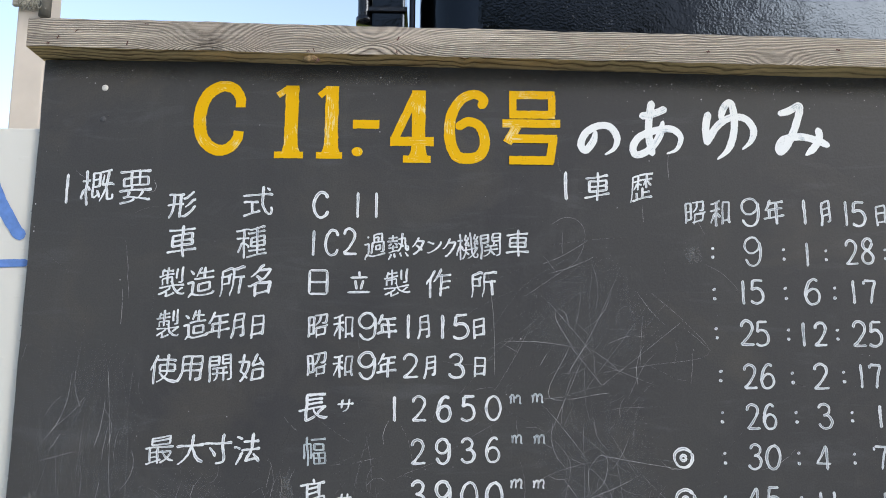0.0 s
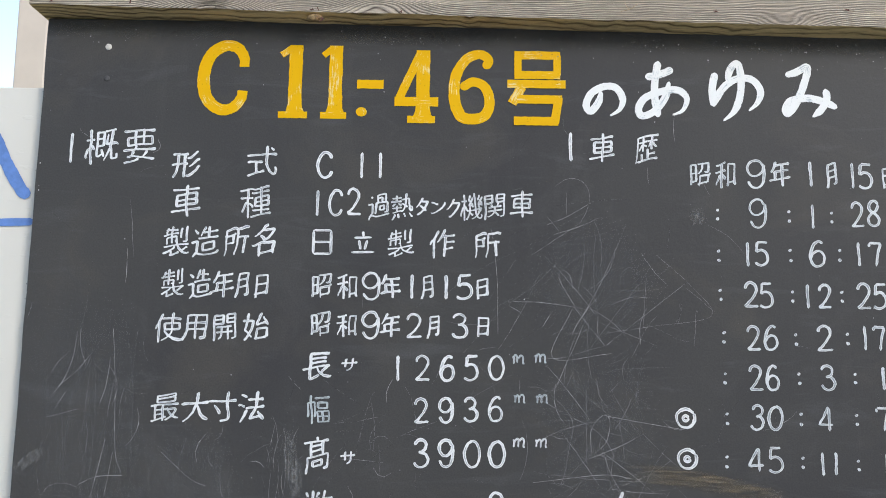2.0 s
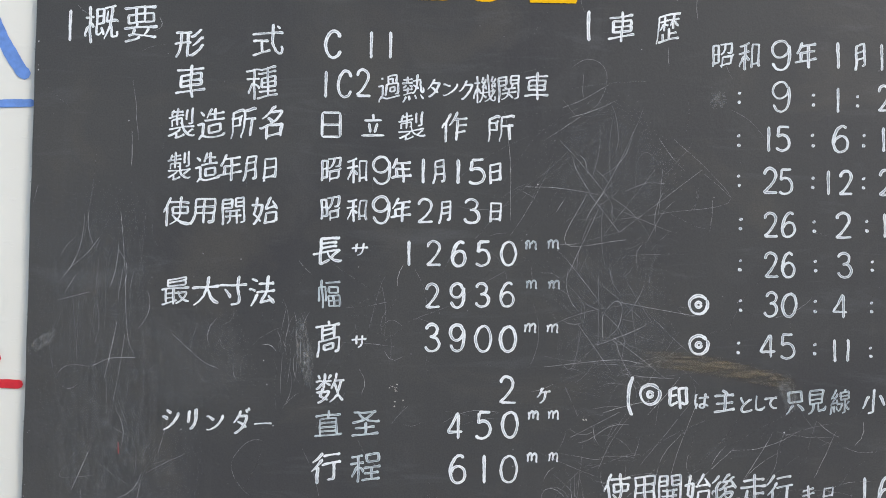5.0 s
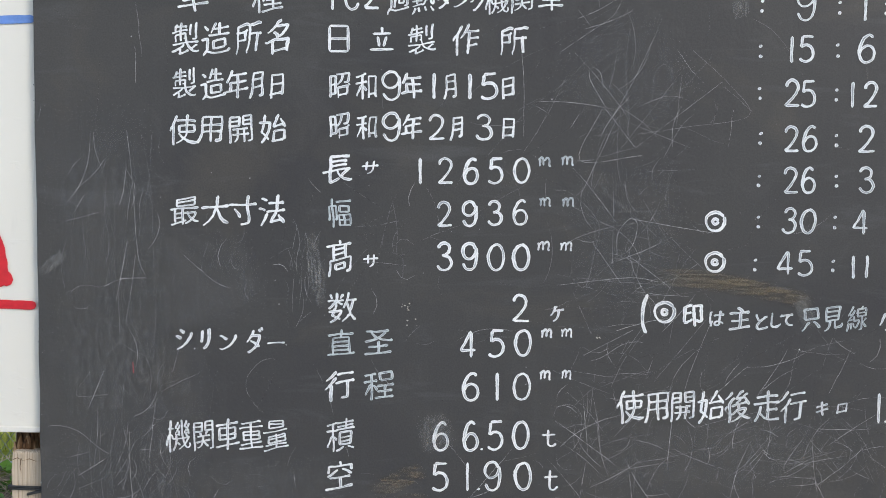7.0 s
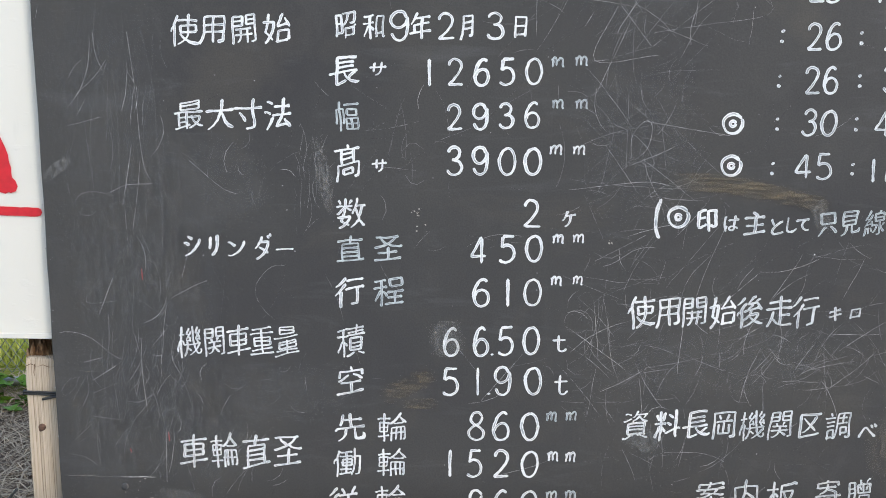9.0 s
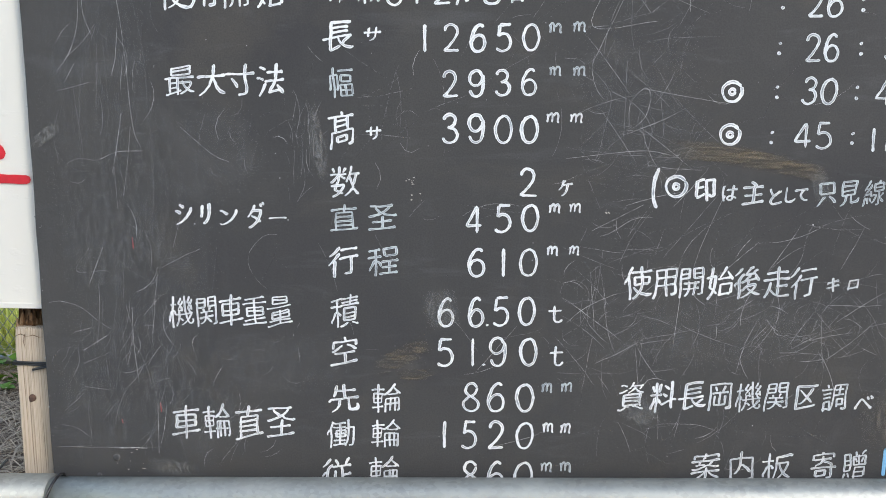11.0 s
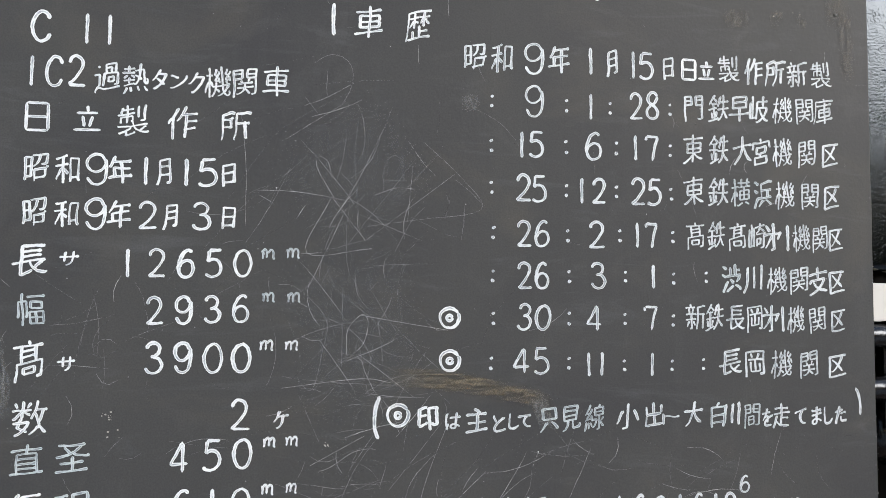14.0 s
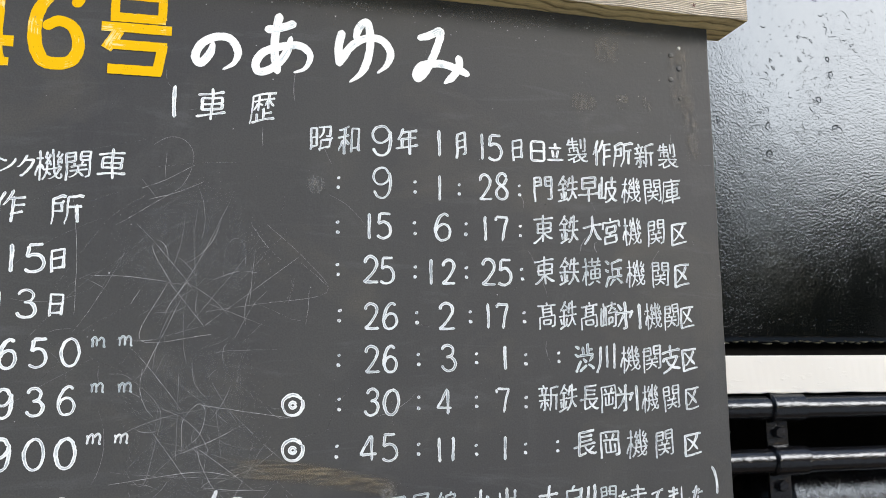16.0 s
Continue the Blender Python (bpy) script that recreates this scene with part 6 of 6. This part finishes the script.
def build_timbers():
    plank = thing("plank_stake", "pale sawn plank stake, wired and nailed, standing in the ground", "plank", at=(-0.64, 0.031, -0.006))
    bm = box(-0.052, 0.052, 0.0, 0.026, -0.25, 1.02, 0.003, 2)
    bmesh.ops.subdivide_edges(bm, edges=[e for e in bm.edges if abs(e.verts[0].co.z - e.verts[1].co.z) > 0.5], cuts=40)
    for v in bm.verts:
        v.co.x += 0.0018 * noise.noise(Vector((v.co.x * 3, 0, v.co.z * 9))) - 0.008 * max(0.0, 0.9 - v.co.z) * 0.6
        if v.co.z > 1.0:
            v.co.z += 0.006 * noise.noise(Vector((v.co.x * 60, v.co.y * 60, 3)))
            v.co.x *= 0.96
    part("stake", bm, M["plank"], plank)
    bm = bmesh.new()
    rnd = random.Random(8)
    zig = [(-0.05 + 0.01 * k, 1.007 + rnd.uniform(-0.003, 0.003)) for k in range(11)]
    ribbon(bm, zig, lambda t: 0.0012 * (0.6 + 0.5 * math.sin(23 * t)), -0.0008, 0.5, round_ends=False)
    for x in (-0.034, 0.011, 0.027):
        ribbon(bm, [(x, 1.006 + rnd.uniform(0, 0.006)), (x + rnd.uniform(-0.003, 0.003), 0.995), (x, 0.978 + rnd.uniform(-0.01, 0.01))], lambda t: 0.0012 * (1 - t) + 0.0003, -0.0008, 0.4, round_ends=False)
    part("crack", bm, M["rotten"], plank, "dark cracks in the plank's top")
    part("nail", disc_cap(-0.028, 0.0, 0.9, 0.0062, 0.003), M["rust"], plank, "rusty nail head", smooth=True)
    part("nail", disc_cap(-0.031, 0.0, 0.895, 0.003, 0.001), M["rust"], plank, "rusty stain", smooth=True)
    for dz in (0.0, 0.0035):
        part("wire_tie", tube([(-0.0545, 0.03, 0.96 + dz), (-0.0545, -0.003, 0.959 + dz), (0.0, -0.004, 0.958 + dz), (0.053, -0.003, 0.957 + dz)], 0.002, 8), M["wire"], plank, "black wire tie", smooth=True)
    part("wire_end", tube([(-0.021, -0.007, 0.951), (0.0, -0.007, 0.956), (0.05, -0.004, 0.958)], 0.0024, 8), M["wire"], plank, "cut wire end", smooth=True)
    old = thing("rotten_post", "dark rotten timber post with crumbling fibres behind the plank", "post", at=(-0.632, 0.084, 0))
    bm = bmesh.new()
    rows = []
    for k in range(70):
        z = -0.25 + 1.55 * k / 69
        rows.append([bm.verts.new(Vector((0.074 * math.cos(a), 0.024 * math.sin(a), z)) * 1.0 + Vector((0.007 * noise.noise(Vector((a * 4, z * 30, 1))), 0.009 * noise.noise(Vector((a * 6, z * 26, 4))), 0))) for a in (2 * math.pi * j / 36 for j in range(36))])
    for a, b in zip(rows, rows[1:]):
        for j in range(36):
            bm.faces.new((a[j], a[(j + 1) % 36], b[(j + 1) % 36], b[j]))
    bm.faces.new(rows[-1])
    part("core", bm, M["rotten"], old)
    rnd = random.Random(3)
    for _ in range(30):
        x = rnd.uniform(-0.066, 0.045)
        z = rnd.uniform(1.0, 1.065)
        h = rnd.uniform(0.008, 0.024)
        part("splinter", tube(curve_through([(x, -0.03, z - h), (x + rnd.uniform(-0.003, 0.003), -0.036, z), (x + rnd.uniform(-0.004, 0.004), -0.028, z + h)], 2), lambda t, thick=rnd.uniform(0.003, 0.0065): thick * (1 - 0.6 * abs(2 * t - 1)), 5), M["rotten"], old)


def build_rail():
    rail = thing("guard_rail", "galvanised steel guard rail across the foot of the board", "railing", at=(0, -0.034, 0.762))
    rail.rotation_euler = (0, radians(-0.86), 0)
    part("tube", tube([(-0.618 + i * 0.24, 0, 0) for i in range(13)], 0.03, 28), M["galv"], rail, smooth=True)
    part("sleeve", tube([(-1.7, 0, 0.0015), (-1.2, 0, 0.0015), (-0.614, 0, 0.0015)], 0.0335, 28), M["galv"], rail, smooth=True)
    for x in (-1.65, 2.1):
        part("rail_post", tube([(x, 0, -0.95), (x, 0, 0.0)], 0.03, 20), M["galv"], rail, smooth=True)
    ring = lambda x, lean, r: [(x + lean * math.cos(a), r * math.sin(a), r * math.cos(a)) for a in (2 * math.pi * k / 28 for k in range(29))]
    part("wire_tie", tube(ring(-0.611, 0.01, 0.0345), 0.0024, 8), M["wire"], rail, "black wire tie", smooth=True)
    tie = curve_through([(-0.676, -0.01, 0.066), (-0.69, -0.012, 0.05), (-0.699, -0.022, 0.032), (-0.702, -0.034, 0.006), (-0.702, -0.03, -0.02), (-0.702, 0.0, -0.036)], 6)
    part("wire_tie", tube(tie, 0.0024, 8), M["wire"], rail, "bent black wire tie", smooth=True)


def build_beige_post():
    post = thing("beige_post", "beige painted square steel post behind the sign", "post", at=(-0.784, 0.3, 0))
    post.rotation_euler = (0, radians(-0.55), 0)
    part("column", box(-0.034, 0.03, 0.0, 0.06, -0.2, 2.85, 0.004, 3), M["beige"], post)
    net = thing("rolled_net", "rolled faded net hung over the beige post", "net", at=(-0.79, 0.29, 2.28))
    bm = bmesh.new()
    rows = []
    for i in range(26):
        z = 0.004 + 0.022 * i
        rows.append([bm.verts.new((-0.055 + 0.011 * j + 0.006 * noise.noise(Vector((j * 0.5, i * 0.4, 2))), -0.02 + 0.012 * noise.noise(Vector((j * 0.4, i * 0.3, 5))), z - 0.09 * (j / 6 - 1) ** 2 * 0.0 + 0.035 * max(0, 3 - j) / 3 + 0.004 * noise.noise(Vector((j, i, 1))))) for j in range(8)])
    edges = []
    for a, b in zip(rows, rows[1:]):
        for j in range(7):
            edges += [(a[j].co.copy(), b[j + 1].co.copy()), (a[j + 1].co.copy(), b[j].co.copy())]
    bm.free()
    bm = bmesh.new()
    for a, b in edges:
        tube((a, b), 0.0011, 4, bm, cap=False)
    part("net_cords", bm, M["net"], net)
    bm = tube([(0.018 + 0.003 * noise.noise(Vector((k * 0.7, 1, 0))), -0.012, -0.008 + 0.04 * k) for k in range(14)], lambda t: 0.012 + 0.003 * noise.noise(Vector((t * 9, 0, 4))), 12)
    part("net_roll", bm, M["net_dark"], net, "dark rolled net cloth", smooth=True)
    part("net_backing", box(-0.055, 0.01, -0.006, 0.004, 0.02, 0.55, 0.002, 1), M["net_pale"], net, "folded net layers")


build_sign()
build_timbers()
build_rail()
build_beige_post()

# ---- the locomotive behind the board ----
loco = thing("steam_locomotive", "black enamelled steam locomotive with a white running board edge", "locomotive", at=(0, 0, 0.012))
TANK_Y, STRIP_Y = 0.68, 0.62


def build_tank():
    bm = bmesh.new()
    r, x1, y1 = 0.17, 5.0, 1.9
    outline = [Vector((x1, TANK_Y, 0))] + [Vector((x1 - (x1 - r) * k / 40, TANK_Y, 0)) for k in range(1, 40)]
    outline += [Vector((r - r * math.sin(a), TANK_Y + r - r * math.cos(a), 0)) for a in (math.pi / 2 * k / 14 for k in range(15))]
    outline += [Vector((0, y1, 0)), Vector((x1, y1, 0))]
    levels = [1.511, 1.516] + [1.53 + 0.05 * k for k in range(30)]
    rows = []
    for z in levels:
        row = []
        for p in outline:
            bulge = 0.0035 * noise.noise(Vector((p.x * 2.2, z * 2.2, 0.5))) if p.y < 1.0 else 0
            row.append(bm.verts.new((p.x, p.y + bulge + (0.004 if z < 1.513 else 0), z + (0.003 * noise.noise(Vector((p.x * 12, 0, 0))) if z < 1.513 else 0))))
        rows.append(row)
    for a, b in zip(rows, rows[1:]):
        for k in range(len(outline)):
            bm.faces.new((a[k], b[k], b[(k + 1) % len(outline)], a[(k + 1) % len(outline)]))
    bm.faces.new(rows[0]), bm.faces.new(rows[-1][::-1])
    bmesh.ops.recalc_face_normals(bm, faces=bm.faces[:])
    tank = part("side_tank", bm, M["enamel"], loco, "gritty black enamelled side tank", smooth=True)
    # flakes, wrinkles and grit caught in the paint
    rnd = random.Random(21)
    bm = bmesh.new()

    def skin(x, z):
        return TANK_Y + 0.0035 * noise.noise(Vector((x * 2.2, z * 2.2, 0.5)))
    streaks = ((1.9, 2.2), (1.86, 2.14), (1.96, 2.4), (1.905, 2.33), (1.73, 2.16), (2.045, 2.34), (1.87, 2.06), (1.67, 2.08), (1.66, 2.25), (1.8, 2.3))
    for k in range(330):
        # a crinkled ridge, often bent back on itself
        x, z = rnd.uniform(0.22, 2.7), rnd.uniform(1.53, 2.75)
        long = rnd.uniform(0.004, 0.012)
        if k < 150:
            cx, cz = streaks[k % 10]
            x, z, long = rnd.gauss(cx, 0.035), rnd.gauss(cz, 0.07), rnd.uniform(0.007, 0.026)
        a, curl = rnd.uniform(0, 6.3), rnd.choice((-1, 1)) * rnd.uniform(0.1, 0.9)
        line = []
        for _ in range(rnd.randint(3, 7)):
            line.append((x, skin(x, z) + 0.0002, z))
            x, z = x + long / 4 * math.cos(a), z + long / 4 * math.sin(a)
            a += curl + rnd.gauss(0, 0.5)
        thick = rnd.uniform(0.0007, 0.0017)
        tube(line, lambda t: thick * (0.35 + 0.65 * math.sin(math.pi * min(1, 0.1 + 0.8 * t))), 5, bm, cap=False)
    for k in range(560):
        # grit and flat flakes with a torn rim
        x, z = rnd.uniform(0.22, 2.7), rnd.uniform(1.53, 2.75)
        r = rnd.uniform(0.0009, 0.0022)
        if k < 22:
            cx, cz = streaks[k % 10]
            x, z, r = rnd.gauss(cx, 0.06), rnd.gauss(cz, 0.06), rnd.uniform(0.004, 0.009)
        if k == 22:
            x, z, r = 1.74, 2.02, 0.013
        stretch, turn = rnd.uniform(0.7, 2.2), rnd.uniform(-1.2, 1.2)
        lift = 0.0004 + min(0.001, r * 0.16)
        waves = [rnd.uniform(0.45, 1.35) for _ in range(7)] if k != 22 else [rnd.uniform(0.9, 1.1) for _ in range(7)]
        rings = []
        for size, y in ((1.0, 0.0006), (0.82, -lift), (0.5, -0.5 * lift)):
            row = []
            for j in range(7):
                a = 2 * math.pi * j / 7
                u, w = r * size * waves[j] * math.cos(a), r * size * waves[j] * math.sin(a) * stretch
                row.append(bm.verts.new((x + u * math.cos(turn) - w * math.sin(turn), skin(x, z) + y, z + u * math.sin(turn) + w * math.cos(turn))))
            rings.append(row)
        for p, q in zip(rings, rings[1:]):
            for j in range(7):
                bm.faces.new((p[j], p[(j + 1) % 7], q[(j + 1) % 7], q[j]))
        bm.faces.new(rings[-1])
    bmesh.ops.recalc_face_normals(bm, faces=bm.faces[:])
    tagged(part("blistered_paint", bm, M["enamel"], tank), kind="stuff")
    # a crust of old paint and moss along the tank's foot
    bm = bmesh.new()
    x = 1.2
    while x < 2.6:
        step = rnd.uniform(0.006, 0.03)
        z = 1.513 + rnd.uniform(-0.003, 0.004)
        tube([(x, skin(x, z) + 0.0005, z), (x + step * 0.5, skin(x, z) - 0.0008, z + rnd.uniform(-0.002, 0.002)), (x + step, skin(x, z) + 0.0005, z)], lambda t: 0.0012 + 0.0022 * math.sin(math.pi * t), 6, bm)
        x += step * rnd.uniform(0.7, 1.6)
    part("crusted_edge", bm, M["crust"], tank, "olive and black crust of old paint", smooth=True)


def build_running_gear():
    bm = box(-0.35, 5.0, STRIP_Y, STRIP_Y + 0.02, 1.384, 1.478, 0.003, 2)
    bmesh.ops.subdivide_edges(bm, edges=[e for e in bm.edges if abs(e.verts[0].co.x - e.verts[1].co.x) > 0.5], cuts=240)
    for v in bm.verts:
        if v.co.z < 1.4:
            v.co.z += 0.0035 * noise.noise(Vector((v.co.x * 30, 0, 1))) + 0.002 * noise.noise(Vector((v.co.x * 90, 0, 4)))
        v.co.y += 0.002 * noise.noise(Vector((v.co.x * 6, v.co.z * 10, 1)))
    part("running_board_edge", bm, M["strip"], loco, "chipped white painted edge")
    part("running_board", box(-0.35, 5.0, STRIP_Y + 0.021, 1.9, 1.44, 1.47, 0.002, 1), M["pipe"], loco)
    # dark filler: the shade of the gap below the tank is in its colour
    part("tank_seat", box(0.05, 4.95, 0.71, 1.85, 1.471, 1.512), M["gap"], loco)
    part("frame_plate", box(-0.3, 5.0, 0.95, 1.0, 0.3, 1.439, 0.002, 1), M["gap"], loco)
    for z, y, r in ((1.349, 0.632, 0.0295), (1.22, 0.632, 0.03)):
        part("steam_pipe", tube([(-0.2 + 0.1 * k, y + 0.002 * noise.noise(Vector((k * 0.5, z, 0))), z + 0.002 * noise.noise(Vector((k * 0.4, z, 3)))) for k in range(52)], r, 24), M["pipe"], loco, smooth=True)
        for x in (0.35, 1.7, 3.05):
            band = part("clamp_band", tube([(x - 0.045, y, z), (x - 0.043, y, z), (x + 0.043, y, z), (x + 0.045, y, z)], r + 0.0055, 24), M["pipe"], loco, smooth=True)
            part("clamp_lip", tube([(x - 0.049, y, z), (x - 0.044, y, z)], r + 0.008, 24), M["pipe"], band, smooth=True)
    for x in (0.35, 1.7, 3.05):
        for z0, z1 in ((1.25, 1.325), (1.12, 1.196)):
            plate = part("clamp_plate", box(x - 0.05, x + 0.01, 0.64, 0.652, z0, z1, 0.002, 2), M["pipe"], loco)
            bolt = bmesh.new()
            bmesh.ops.create_cone(bolt, cap_ends=True, segments=6, radius1=0.015, radius2=0.0145, depth=0.014, matrix=pose(x - 0.02, 0.633, (z0 + z1) / 2, 90, 0, 0))
            bmesh.ops.bevel(bolt, geom=bolt.edges[:], offset=0.0015, segments=1, affect="EDGES")
            part("bolt", bolt, M["pipe"], plate)
    part("air_cylinder", tube([(1.74, 0.76, 1.1), (1.745, 0.76, 1.1), (2.02, 0.76, 1.1), (2.9, 0.76, 1.1)], lambda t: 0.095, 32), M["cast"], loco, "rough black cylinder", smooth=True)
    part("cylinder_end", tube([(1.66, 0.76, 1.1), (1.735, 0.76, 1.1)], 0.08, 24), M["pipe"], loco, smooth=True)
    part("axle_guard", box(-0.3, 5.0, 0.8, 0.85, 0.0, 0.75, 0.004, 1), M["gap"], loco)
    # fittings at the tank's end, above the beam
    part("handrail", tube([(-0.018, 0.75, 1.47), (-0.018, 0.75, 2.9)], 0.008, 12), M["pipe"], loco, smooth=True)
    part("lubricator_case", box(-0.128, -0.038, 0.75, 0.95, 1.47, 2.62, 0.006, 2), M["enamel"], loco, "black fitting case")
    part("case_flange", box(-0.134, -0.032, 0.742, 0.955, 2.503, 2.518, 0.002, 1), M["pipe"], loco)
    part("pipe_elbow", tube(curve_through([(-0.148, 0.78, 2.488), (-0.148, 0.78, 2.533), (-0.148, 0.79, 2.613), (-0.13, 0.85, 2.673)], 5), 0.02, 16), M["pipe"], loco, smooth=True)
    part("pipe_flange", tube([(-0.146, 0.78, 2.48), (-0.146, 0.78, 2.498)], 0.027, 18), M["pipe"], loco, smooth=True)
    # a strip of sleepers' ballast height: the wheels stand behind the guard
    for x in (0.9, 2.6, 4.3):
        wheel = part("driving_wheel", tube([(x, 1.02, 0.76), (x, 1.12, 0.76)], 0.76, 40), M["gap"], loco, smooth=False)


build_tank()
build_running_gear()
